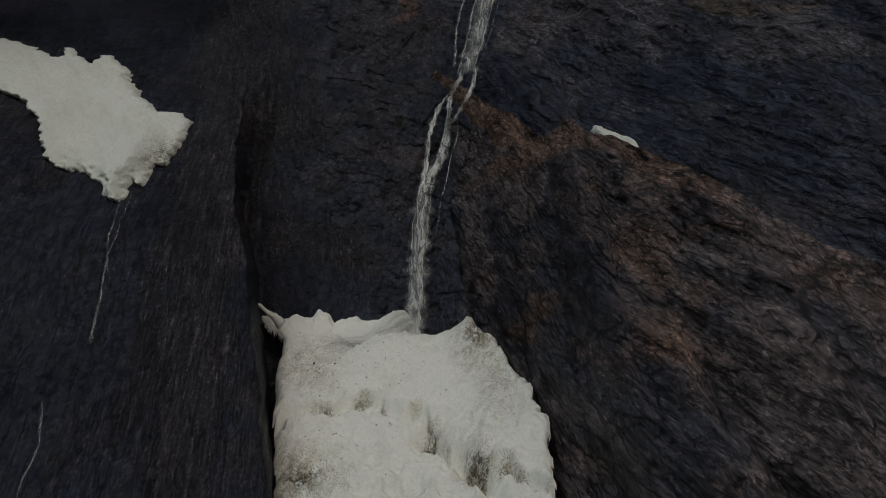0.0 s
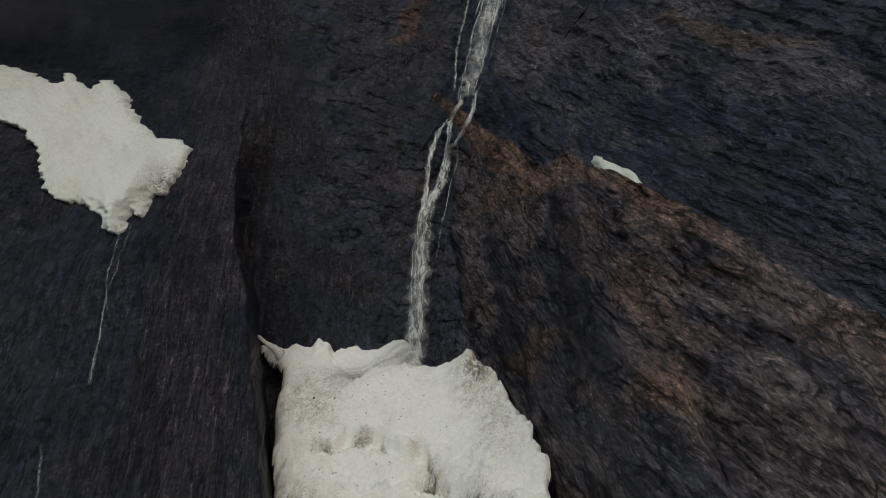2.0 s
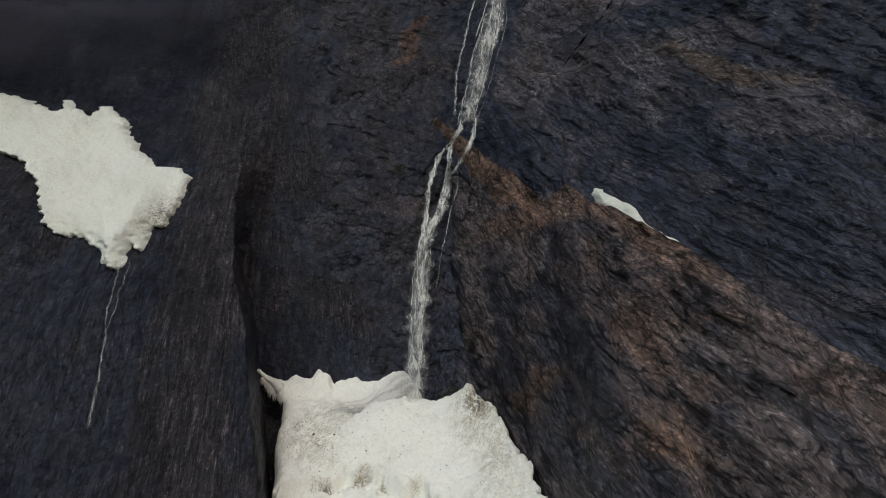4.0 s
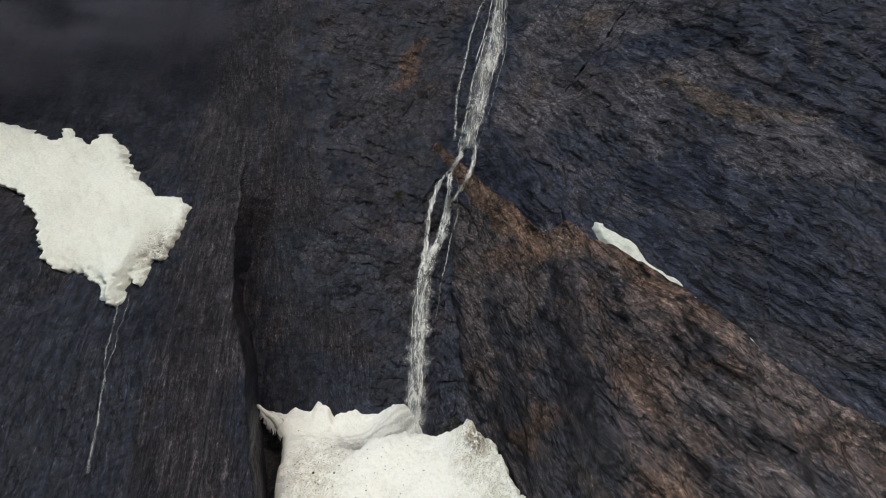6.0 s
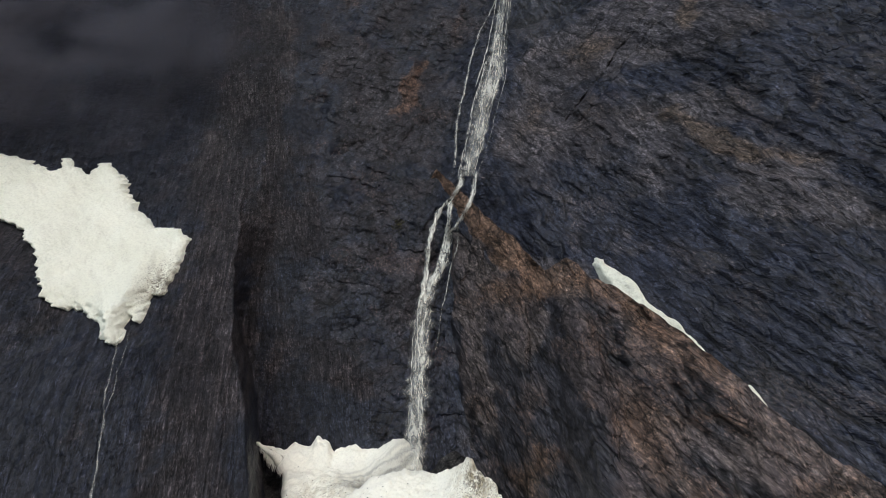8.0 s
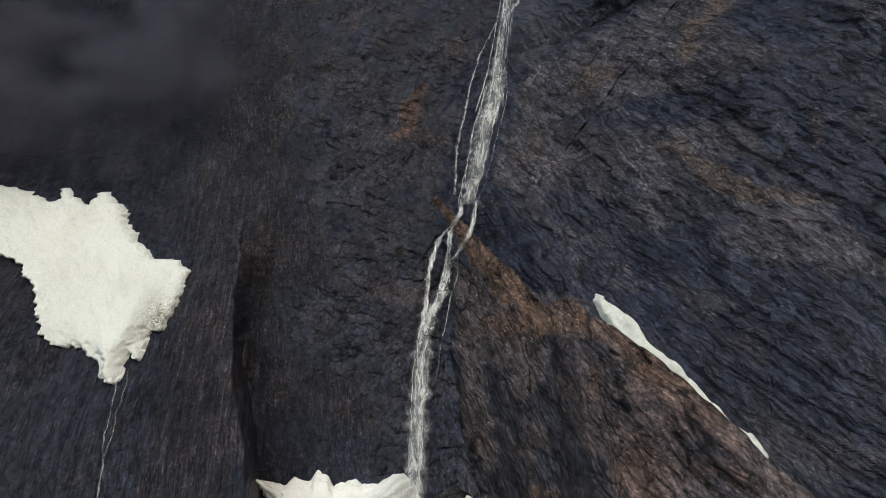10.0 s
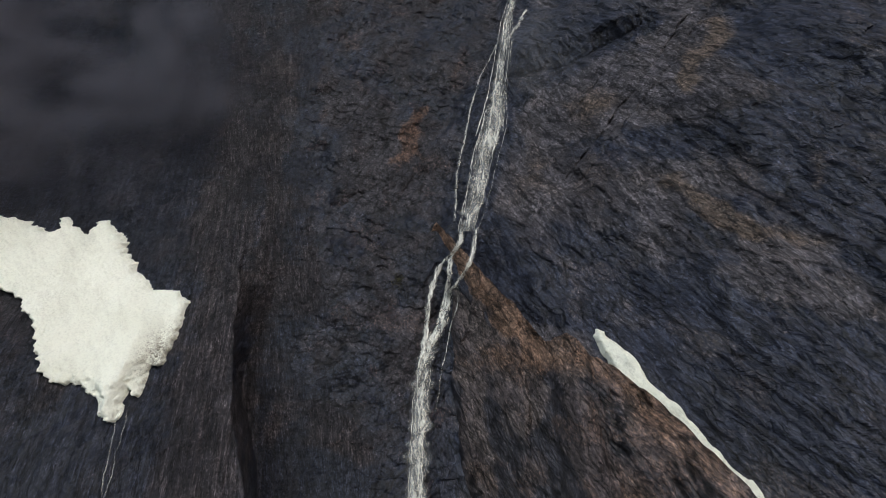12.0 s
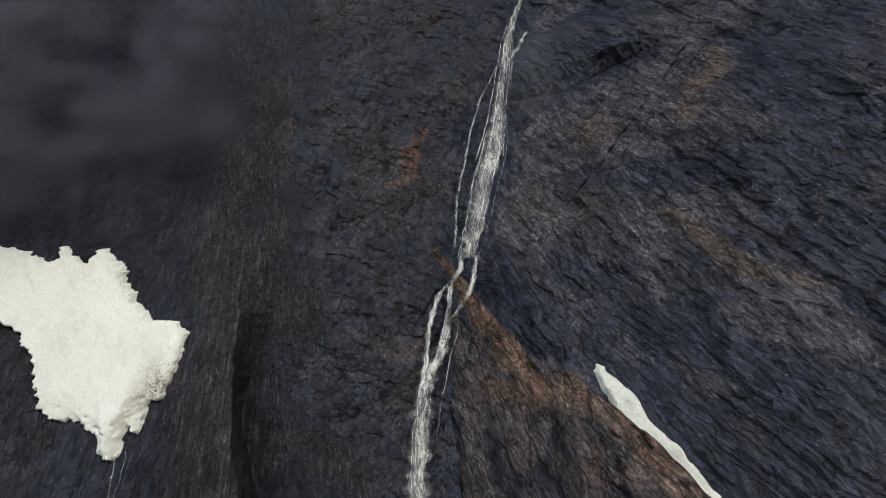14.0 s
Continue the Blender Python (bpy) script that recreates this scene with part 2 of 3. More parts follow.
            px, py = x - jx - 0.1 - 0.8 * hashed(jx, jy, seed), y - jy - 0.1 - 0.8 * hashed(jx, jy, seed + 1)
            h = 0.6 * hashed(jx, jy, seed + 2) + tilt * (px * (2 * hashed(jx, jy, seed + 3) - 1) + py * (2 * hashed(jx, jy, seed + 4) - 1))
            best = np.minimum(best, h + bulge * (px * px + py * py))
    return best - 0.25


def plates(along, over, seed, period, length):
    """Layers that overlap like shingles: each leans out towards its lower edge, which breaks off in lengths."""
    s = over / period + 0.45 * fbm(along / length, over / (4 * period), seed, 4)
    k = np.floor(s)
    part = s - k
    cell = np.floor(along / length + 9 * hashed(k, k * 0, seed + 5) + 0.25 * perlin(over / period, along / length, seed + 8))
    out = 0.15 + 0.85 * hashed(k, cell, seed + 6) ** 1.5
    return -out * (1 - part) * step(0.0, 0.22, part)


def step(a, b, x):
    t = np.clip((x - a) / (b - a), 0, 1)
    return t * t * (3 - 2 * t)


def smin(a, b, k):
    h = np.clip(0.5 + 0.5 * (b - a) / k, 0, 1)
    return b + (a - b) * h - k * h * (1 - h)


def bump(x, z, cx, cz, rx, rz):
    return np.exp(-(((x - cx) / rx) ** 2) - ((z - cz) / rz) ** 2)


def near(x, z, x0, z0, x1, z1, wide):
    """1 on the line from one point to another, fading to 0 at about its width."""
    dx, dz = x1 - x0, z1 - z0
    k = np.clip(((x - x0) * dx + (z - z0) * dz) / (dx * dx + dz * dz), 0, 1)
    return np.exp(-((x - x0 - k * dx) ** 2 + (z - z0 - k * dz) ** 2) / wide**2)


# the crest of the buttress, from the head of its brown slab down to the east
CREST_X = (-12, -3, -1.5, 8, 13, 17, 19.5, 23, 29.4, 34, 40, 46, 60, 95)
CREST_Z = (88, 104, 106.5, 95, 89, 83.2, 85.6, 82.5, 77.6, 71.8, 64.5, 59.5, 50, 28)
CREST_Y = (140, 140, 140, 124, 113, 106, 101, 97, 88, 77, 68, 62, 50, 20)


def wall_end(x, z):
    """Where the ribbed wall ends eastwards, at an edge that leans with its layers."""
    return -26.7 - 0.4 * np.clip(z - 54, -30, 0) - 0.42 * np.clip(z - 54, 0, 24) - 0.25 * np.clip(z - 78, 0, 40) + 0.7 * fbm(z / 9, x / 20, 5, 4)


def behind(x, z):
    """How far the headwall lies behind the ribbed wall."""
    return 2 + np.maximum(139 + 0.54 * (z - 100) - (141.2 + 0.22 * x + 1.03 * (z - 100)), 0)


def undercut(x, z):
    """How far the recess reaches back behind the ribbed wall's edge."""
    past = x - wall_end(x, z)
    return 0.27 * behind(x, z) * step(0, 1.6, past) * step(24, 4, past) * step(16, 24, z) * step(112, 82, z)


def wall_plane(x, z):
    turn = step(0, 1, (x - wall_end(x, z)) / (1.6 + 5 * step(72, 88, z) + 10 * step(84, 108, z)))
    ribs = 4 * turn * (1 - turn) * (1.0 * blocks((x + 0.25 * z) / 1.6, z / 7, 25) + 0.5 * blocks((x + 0.25 * z) / 0.7, z / 2.5, 26))
    return 141.2 + 0.22 * x + 1.03 * (z - 100) + turn * behind(x, z) + ribs - 0.35 * np.maximum(-60 - x, 0) - 3 * bump(x, z, -50, 66, 14, 10) - 4 * bump(x, z, -70, 81, 12, 11)


def cliff_base(x, z):
    """The large form: a ribbed slab to the west, a headwall, and an eastern wall that comes forward."""
    west = wall_plane(x, z)
    head = 139 + 0.54 * (z - 100)
    east = 137.3 - 0.89 * x + 0.70 * (z - 100)
    east = east + 3.5 * bump(x, z, 30, 92, 10, 10) - 4 * bump(x, z, 55, 128, 16, 12) + 4 * bump(x, z, 24, 124, 10, 12)
    east = east + 2.5 * np.maximum(np.interp(x, CREST_X, CREST_Z) - 9 - z, 0)
    y = smin(smin(west, head, 6.0), east, 5.0)
    # a roof of rock over a smooth slab beside the fall
    low = np.interp(x, (17, 23.3, 30.2, 36.8, 42.7, 47.4), (143, 142.1, 143.4, 145.9, 147.3, 148.4)) + 0.8 * fbm(x / 4, z / 9, 31, 3)
    high = np.interp(x, (17, 21.8, 29.3, 36.8, 42.7, 47.9), (147.8, 149.9, 149.2, 149.8, 150.4, 150.6)) + 0.8 * fbm(x / 4, z / 9, 36, 3)
    under = np.clip((z - low) / (high - low), 0, 1)
    roof = step(14, 18, x) * step(49, 38, x) * step(18, 3, z - high)
    y = y - (np.interp(x, (18, 40), (5.0, 2.6)) * under - 0.4 * np.exp(-(((z - low) / 0.6) ** 2)) + 0.9 * blocks((x + 0.3 * z) / 1.1, z / 3, 37) * (under > 0) * (under < 1)) * roof
    # two long joints that rise eastwards across the slab
    for off, deep in ((0.0, 1.1), (3.2, 0.8), (-8.0, 0.6)):
        d = ((x - 24.9 - off) * 28.8 - (z - 113.8) * 21.3) / 35.8 + 0.5 * fbm(x / 5, z / 5, 38, 4)
        y = y + deep * (0.55 + 0.8 * fbm(x / 3, z / 3, 39, 3)) * np.exp(-((d / 0.28) ** 2)) * step(108, 114, z) * step(152, 146, z)
    # the chimney that the water runs down
    y = y + 3.5 * np.exp(-(((x - 1.5) / 5.5) ** 2)) * step(92, 72, z)
    return y


def cliff_relief(x, z):
    west = step(24, 2, x - wall_end(x, z) + 5 * fbm(x / 12, z / 25, 3, 4))
    slab = np.clip(1.1 * near(x, z, 22, 131, 42, 132, 8) + 0.7 * bump(x, z, 28, 120, 8, 7), 0, 1)
    east = step(4, 16, x + 4 * fbm(x / 14, z / 14, 4, 3))
    wx, wz = x + 0.7 * fbm(x / 5, z / 5, 11, 4), z + 0.7 * fbm(x / 5, z / 5, 12, 4)
    # thin layers that stand almost upright on the western slab
    c = x + 0.15 * fbm(x / 3, z / 8, 14, 4) + 0.2 * (z - 100) + 0.8 * fbm(x / 30, z / 40, 13, 2)
    ribs = 0.7 * fbm(c / 9, z / 60, 21, 3) + 0.28 * blocks(c / 1.9, wz / 15, 22) + 0.15 * blocks(c / 0.65, wz / 4, 23) + 0.12 * blocks(wx / 1.4, wz / 0.7, 24)
    # foliation dipping to the east
    a, f = (wx - 1.6 * wz) / 1.89, (wz + 1.6 * wx) / 1.89
    leaf = 1.2 * fbm(a / 16, f / 10, 31, 3) + (1 - 0.85 * slab) * (2.0 * blocks(a / 15, f / 8, 36) + 1.0 * blocks(a / 7.0, f / 3.5, 32) + 0.8 * plates(a, f, 33, 2.6, 7.0) + 0.36 * plates(a, f, 35, 0.9, 3.0))
    leaf = leaf + (1 - 0.5 * slab) * 0.20 * blocks(a / 1.7, f / 0.8, 34)
    # thin long layers low down, behind the buttress
    lay = np.clip(near(x, z, 28, 90, 64, 56, 9), 0, 1)
    p, q = (wx - wz) / 1.414, (wz + wx) / 1.414
    leaf = leaf * (1 - 0.6 * lay) + lay * (0.75 * plates(p, q, 47, 1.7, 16.0) + 0.35 * plates(p, q, 48, 0.7, 9.0))
    # headwall slabs, tall and leaning
    b, g = (x - 0.45 * z) / 1.1, (z + 0.45 * x) / 1.1
    b, g = b + 0.5 * fbm(x / 5, z / 5, 16, 4), g + 0.5 * fbm(x / 5, z / 5, 17, 4)
    head = 1.6 * fbm(b / 13, g / 13, 41, 3) + 0.9 * blocks(b / 5.0, g / 8, 42) + 0.45 * blocks(b / 1.9, g / 3.0, 43) + 0.5 * plates(b, wz + 0.35 * wx, 46, 2.6, 6.0) + 0.17 * blocks(wx / 1.0, wz / 0.7, 44)
    mid = (1 - west) * (1 - east)
    return west * ribs + east * leaf + mid * head + 0.05 * fbm(x / 0.7, z / 0.7, 51, 2)


def cliff(x, z):
    return cliff_base(x, z) + cliff_relief(x, z)


def crest(x):
    return np.interp(x, CREST_X, CREST_Z) + 0.7 * fbm(x / 3.0, x * 0, 61, 4), np.interp(x, CREST_X, CREST_Y)


def buttress(x, v):
    """The face v metres below the crest; v < 0 is the far side, which falls away again."""
    z0, y0 = crest(x)
    slope = np.interp(x, (0, 8, 11, 16, 20.6, 26, 40), (0.28, 0.37, 0.47, 0.64, 0.78, 0.90, 0.88))
    down, back = np.maximum(v, 0), np.maximum(-v, 0)
    y = y0 - slope * down + 1.6 * back
    z = z0 - down - 0.75 * back + 0.5 * np.exp(-np.abs(v) / 0.5) - 0.5
    # its flank by the fall turns back into the chimney
    y = y + 16 * step(3.2, -4.5, x + 1.5 * fbm(z / 8, x / 8, 62, 3)) * step(2, 12, down)
    wx, wz = x + 0.6 * fbm(x / 4, z / 4, 71, 4), z + 0.6 * fbm(x / 4, z / 4, 72, 4)
    k = np.interp(x, (4, 18, 34), (1.6, 0.95, 0.6))
    n = np.sqrt(1 + k * k)
    a, f = (wx - k * wz) / n, (wz + k * wx) / n
    slab = np.clip(step(17, 13, x) * step(9, 4, down) + 0.75 * step(28, 38, x), 0, 1)
    r = 1.5 * fbm(a / 14, f / 8, 73, 3) + (1 - 0.8 * slab) * (1.0 * blocks(a / 7.5, f / 4.0, 74) + 0.8 * plates(a, f, 75, 2.2, 6.0) + 0.38 * plates(a, f, 79, 0.8, 2.6))
    r = r + (1 - 0.5 * slab) * 0.22 * blocks(a / 1.6, f / 0.8, 76) + 0.04 * fbm(x / 0.7, z / 0.7, 77, 2) + 0.35 * slab * plates(a, f, 82, 1.9, 8.0)
    # gullies down the face
    for gx, gw, gd, lean in ((13.5, 1.5, 2.0, -0.12), (21.5, 1.7, 2.2, -0.22), (9.0, 0.9, 1.2, -0.08)):
        r = r + gd * np.exp(-(((x - gx + lean * down + 1.2 * fbm(down / 7, x * 0, 80, 2)) / gw) ** 2)) * step(4, 14, down)
    return x, y + r * step(-3, 1.5, v) , z


def face_y(x, z):
    """The depth of the foremost rock at x, z."""
    x, z = np.asarray(x, float), np.asarray(z, float)
    v = crest(x)[0] - z
    by = np.where((v > 0) & (x > -4), buttress(x, np.maximum(v, 0))[1], 999)
    return np.minimum(cliff(x, z), by)


# ---- meshes from grids ----
def grid_mesh(name, x, y, z, material, masks=None, keep=None, smooth=True):
    """One mesh from arrays of the same two-dimensional shape; keep picks its quads."""
    rows, cols = x.shape
    number = np.arange(rows * cols).reshape(rows, cols)
    quads = np.stack([number[:-1, :-1], number[:-1, 1:], number[1:, 1:], number[1:, :-1]], -1)
    quads = quads[keep] if keep is not None else quads.reshape(-1, 4)
    used = np.unique(quads)
    back = np.zeros(rows * cols, np.int64)
    back[used] = np.arange(len(used))
    quads = back[quads]
    me = bpy.data.meshes.new(name)
    me.vertices.add(len(used))
    me.vertices.foreach_set("co", np.stack([x, y, z], -1).reshape(-1, 3)[used].astype(np.float32).ravel())
    me.loops.add(4 * len(quads))
    me.loops.foreach_set("vertex_index", quads.astype(np.int32).ravel())
    me.polygons.add(len(quads))
    me.polygons.foreach_set("loop_start", np.arange(0, 4 * len(quads), 4, dtype=np.int32))
    me.polygons.foreach_set("use_smooth", np.full(len(quads), smooth))
    me.update(calc_edges=True)
    for key, values in (masks or {}).items():
        layer = me.attributes.new(key, "FLOAT", "POINT")
        layer.data.foreach_set("value", np.asarray(values, np.float32).ravel()[used])
    me.materials.append(material)
    return me


def eased(y, share=0.3):
    """Takes some of the sawtooth off the steps between blocks."""
    soft = y
    for axis in (0, 1):
        p = np.concatenate([soft.take([0], axis), soft, soft.take([-1], axis)], axis)
        n = p.shape[axis]
        soft = 0.25 * p.take(range(n - 2), axis) + 0.5 * p.take(range(1, n - 1), axis) + 0.25 * p.take(range(2, n), axis)
    return y + share * (soft - y)


def spread(*stretches):
    """Coordinates: stretches of (from, to, step) end to end."""
    return np.concatenate([np.arange(a, b - 1e-6, s) for a, b, s in stretches] + [[stretches[-1][1]]])


def inside(px, py, outline):
    """Distance to a closed outline, positive within."""
    px, py = np.asarray(px, float), np.asarray(py, float)
    far = np.full(px.shape, 1e9)
    within = np.zeros(px.shape, bool)
    for (ax, ay), (bx, by) in zip(outline, outline[1:] + outline[:1]):
        dx, dy = bx - ax, by - ay
        k = np.clip(((px - ax) * dx + (py - ay) * dy) / (dx * dx + dy * dy), 0, 1)
        far = np.minimum(far, (px - ax - k * dx) ** 2 + (py - ay - k * dy) ** 2)
        if dy:
            within ^= ((ay > py) != (by > py)) & (px < (py - ay) * dx / dy + ax)
    return np.where(within, 1, -1) * np.sqrt(far)


# ---- the cliff: three walls cut from one relief ----
gx = spread((-170, -112, 1.6), (-112, -44, 0.22), (-44, -26, 0.12), (-26, 84, 0.22), (84, 120, 1.6))
gz = spread((-6, 34, 1.0), (34, 186, 0.22), (186, 230, 1.6))
X, Z = np.meshgrid(gx, gz)
Y = eased(cliff(X, Z))
def areas(x, z, lines):
    """The sum of soft-edged areas, each along a line: x, z, x, z, width, strength."""
    return sum(strength * near(x, z, *ends, wide) for *ends, wide, strength in lines)


WX, WZ = X + 2.5 * fbm(X / 8, Z / 8, 87, 4), Z + 2.5 * fbm(X / 8, Z / 8, 88, 4)
rust = 0.15 + 0.25 * step(0.1, 0.7, fbm(X / 9, Z / 9, 91, 5)) + areas(WX, WZ, (
    (-4.1, 136.9, -10.7, 123.1, 1.5, 1.2), (-8.5, 128.5, -7.0, 130.5, 1.8, 0.5), (51.2, 143.9, 46.0, 131.3, 1.6, 1.0), (40, 111, 46.9, 100, 1.4, 0.75), (45, 102, 53, 99, 1.5, 0.5),
    (30, 131, 33, 129, 3.5, 0.5), (16, 112, 22, 118, 3, 0.35), (56, 108, 57, 112, 1.5, 0.4)))
wet_shade = 0.40 + 0.55 * fbm(X / 22, Z / 22, 93, 4) + 0.3 * fbm((X + 0.2 * Z) / 4, Z / 40, 89, 3) * (X < -25)
wet_shade = wet_shade + 0.7 * np.exp(-(((X - np.interp(Z, (50, 78, 90, 104, 125, 150, 178), (-2, 0, 3, 6, 11, 17, 23))) / 4.5) ** 2))
# damp areas, with shade under the roof and in hollows painted in too
wet_shade = wet_shade + areas(WX, WZ, (
    (8.9, 102.3, 15.3, 92.6, 5, 0.9), (15.3, 92.6, 24, 89.2, 4, 0.9), (72, 147, 63, 116, 7, 0.7), (58, 142, 64, 136, 4, 0.6), (37.7, 121.7, 43.2, 116.8, 2.5, 0.7), (43.8, 104.5, 39.7, 91.5, 3, 0.7),
    (41.7, 89.3, 51, 84.6, 4, 0.7), (38, 78, 62, 68, 7, 0.95), (34, 84, 46, 76, 4, 0.5), (53, 107.7, 57, 102.4, 3, 0.6), (27, 97, 32, 93.4, 3.5, 0.8), (22, 146, 44, 149, 3, 0.8), (26, 123, 33, 119, 2.2, 0.6),
    (-23, 150.7, -6.3, 137.2, 4, 0.5), (-34, 134, -29.5, 114.5, 3, 0.6), (-5, 106, -11, 109, 2.5, 0.7), (-20, 74.6, -7, 70.3, 4, 0.5), (-28, 85, -27, 60, 4, 0.2), (-24, 58, -5, 54, 5, 0.6),
    (-63, 130, -53.7, 92.4, 5, 0.5), (-49, 70, -44, 48, 2.5, 0.5), (-36, 161, -33, 121, 4, 0.5), (-75, 120, -80, 160, 16, 0.6), (-60, 66, -44, 36, 10, 1.0), (-80, 75, -70, 60, 9, 0.4), (62, 126, 66, 100, 9, 0.6), (60, 145, 60, 70, 13, 0.35)))
wet_shade = wet_shade - areas(WX, WZ, (
    (22, 129, 42, 132, 7, 0.8), (14, 111, 28, 112, 5, 0.7), (29, 111.4, 45, 108.4, 3, 0.6), (44, 97.4, 52.5, 98.4, 3.5, 0.8), (49, 129, 55, 122.6, 3.5, 0.7), (53, 91, 58, 88.6, 2.5, 0.7), (46, 141.8, 51, 144, 3, 0.7),
    (51, 144, 46, 131, 2.5, 0.7), (25, 90.2, 33, 87, 2.2, 0.6), (-31, 142, -11, 116, 7, 0.45), (-16, 99, -3, 101, 2.5, 0.6), (-19.7, 67, -15, 61.7, 2.2, 0.6),
    (-58, 169, -45, 99, 3, 0.7), (-45, 99, -35, 52, 3.2, 0.8), (-63, 74, -52, 56, 6, 0.5), (-47, 161, -34, 92, 2.5, 0.5)))
layers = areas(X, Z, ((28, 90, 62, 58, 9, 1.0), (40, 95, 60, 85, 6, 0.3)))
cx, cz = (X[:-1, :-1] + X[1:, 1:]) / 2, (Z[:-1, :-1] + Z[1:, 1:]) / 2
west_part = cx < wall_end(cx, cz) + 14 + 7 * fbm(cz / 14, cx / 14, 97, 5)
east_part = cx > np.interp(cz, (50, 100, 125, 178, 230), (-2, 4, 10, 21, 30)) + 1.2 * perlin(cz / 6, cz * 0, 98)
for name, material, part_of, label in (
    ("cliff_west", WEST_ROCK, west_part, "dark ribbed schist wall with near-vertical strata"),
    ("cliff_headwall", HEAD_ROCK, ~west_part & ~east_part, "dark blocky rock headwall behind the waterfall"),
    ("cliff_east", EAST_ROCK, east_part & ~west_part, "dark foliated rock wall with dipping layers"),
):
    tagged(new(name, grid_mesh(name, X - undercut(X, Z), Y, Z, material, {"rust": np.clip(rust, 0, 1), "wet_shade": np.clip(wet_shade, -0.6, 1.4), "layers": np.clip(layers, 0, 1)}, part_of, False)), label, "cliff", kind="structure")

# the plateau behind the rim, and the valley floor
bx, by = np.meshgrid(spread((-170, 120, 4)), spread((0, 1, 0.25)))
rim = cliff(bx[:1], np.full(bx[:1].shape, 230.0))
tagged(new("plateau", grid_mesh("plateau", bx, rim + by * (400 - rim), 229.6 + 14 * by + 2 * fbm(bx / 20, by * 4, 95, 3) * (by > 0), HEAD_ROCK, {"rust": bx * 0, "wet_shade": bx * 0})),
       "bare rock plateau above the cliff", "plateau", kind="structure")
bx, by = np.meshgrid(spread((-2000, -200, 150), (-200, 200, 5), (200, 2000, 150)), spread((-2000, -100, 150), (-100, 140, 5)))
tagged(new("ground", grid_mesh("ground", bx, by, 1.5 * fbm(bx / 25, by / 25, 96, 4) - 1, FLOOR_ROCK, {"rust": bx * 0, "wet_shade": bx * 0})), "dark stony valley floor", "ground", kind="structure")

# ---- the brown buttress ----
bx, bv = np.meshgrid(spread((-7, 52, 0.16), (52, 95, 1.2)), spread((-16, -4, 0.5), (-4, 56, 0.17), (56, 80, 1.5)))
x, y, z = buttress(bx, bv)
y = eased(y)
wx, wz = x + 1.6 * fbm(x / 6, z / 6, 83, 4), z + 1.6 * fbm(x / 6, z / 6, 84, 4)
rust = 0.12 + 0.30 * step(0.0, 0.6, fbm(x / 8, z / 7, 92, 4)) + 1.0 * step(8, 4, bv + 2 * fbm(x / 3, z / 3, 85, 3)) * step(17, 15, x) + 0.55 * step(6, 1.0, bv) * step(36, 26, x)
rust = rust + areas(wx, wz, ((25.6, 65.3, 26, 61, 3, 0.55), (9, 79.3, 12, 78.4, 2.5, 0.4), (13, 52, 14, 57, 2, 0.6), (44, 57, 47, 58, 2, 0.6), (24, 53, 26, 50, 2, 0.4), (29, 70, 32, 72, 3, 0.3), (34, 68, 48, 57, 4, 0.22)))
# damp stains on the face, and the gullies' shade put into the same mask
wet_shade = 0.30 + 0.5 * fbm(x / 7, z / 9, 94, 4) + areas(wx, wz, (
    (16.1, 78.4, 17.2, 69.9, 1.9, 0.9), (17.2, 69.9, 17.7, 62, 2.2, 0.9), (17.7, 62, 14, 48, 2.4, 0.5), (22.8, 78, 24, 71.5, 2.0, 0.9), (27.9, 68.8, 33.3, 66.5, 1.8, 0.7), (24.7, 59, 28.7, 56.6, 2, 0.7),
    (18.2, 60, 20.5, 52, 2.2, 0.5), (1.5, 72, 0.5, 54, 3, 1.2), (9, 72, 11, 54, 1.5, 0.4), (20, 50, 24, 40, 4, 0.7), (35, 58, 41, 52, 2, 0.5), (6, 60, 7, 48, 1.5, 0.5)))
wet_shade = wet_shade - areas(wx, wz, ((6, 90, 13, 72, 5, 0.4), (19, 74, 20.5, 66, 1.6, 0.7), (4, 74, 7, 58, 2.0, 0.7), (8, 80, 13, 77, 2.5, 0.6), (25.6, 66, 26, 60, 2.5, 0.6), (36, 66, 48, 54, 5, 0.5), (25, 75, 34, 72, 3, 0.6), (30, 50, 42, 44, 6, 0.35), (40, 60, 50, 50, 6, 0.3)))
tagged(new("rock_buttress", grid_mesh("rock_buttress", x, y, z, BROWN_ROCK, {"rust": np.clip(rust, 0, 1), "wet_shade": np.clip(wet_shade, -0.6, 1.4)}, None, False)), "rusty brown rock buttress with a slanting crest", "buttress", kind="structure")

# ---- the gully floor under the snow ----
TONGUE = [(-32.5, 112), (-27.2, 110.5), (-26.4, 113), (-23.6, 113), (-23.0, 115.4), (-20.8, 114.6), (-20.2, 112.4), (-16, 113.6), (-10, 112.2), (-5, 112.4), (-3.6, 111),
          (-4.4, 107), (0, 104.6), (3.2, 102.4), (4.2, 103), (6, 101.4), (8.4, 98.8), (9.8, 95.5), (11.0, 92), (12.0, 89.2), (12.1, 87.4), (13.0, 85.2), (14.1, 83.2), (13.5, 81),
          (12.8, 78), (13.1, 74), (12, 62), (9, 42), (-9, 42), (-15, 60), (-19.6, 75.5), (-22.4, 85), (-24, 92), (-25.4, 97), (-25.4, 101), (-26.6, 106.0), (-30, 108.6)]


def melt_ledge(x, y):
    return y - np.interp(x, (-26, -18, -11, -3, -1, 2, 5, 9, 14), (86, 90, 91.2, 89.2, 86, 82.5, 79, 76, 74)) + 1.6 * fbm(x / 4, y / 9, 107, 3)


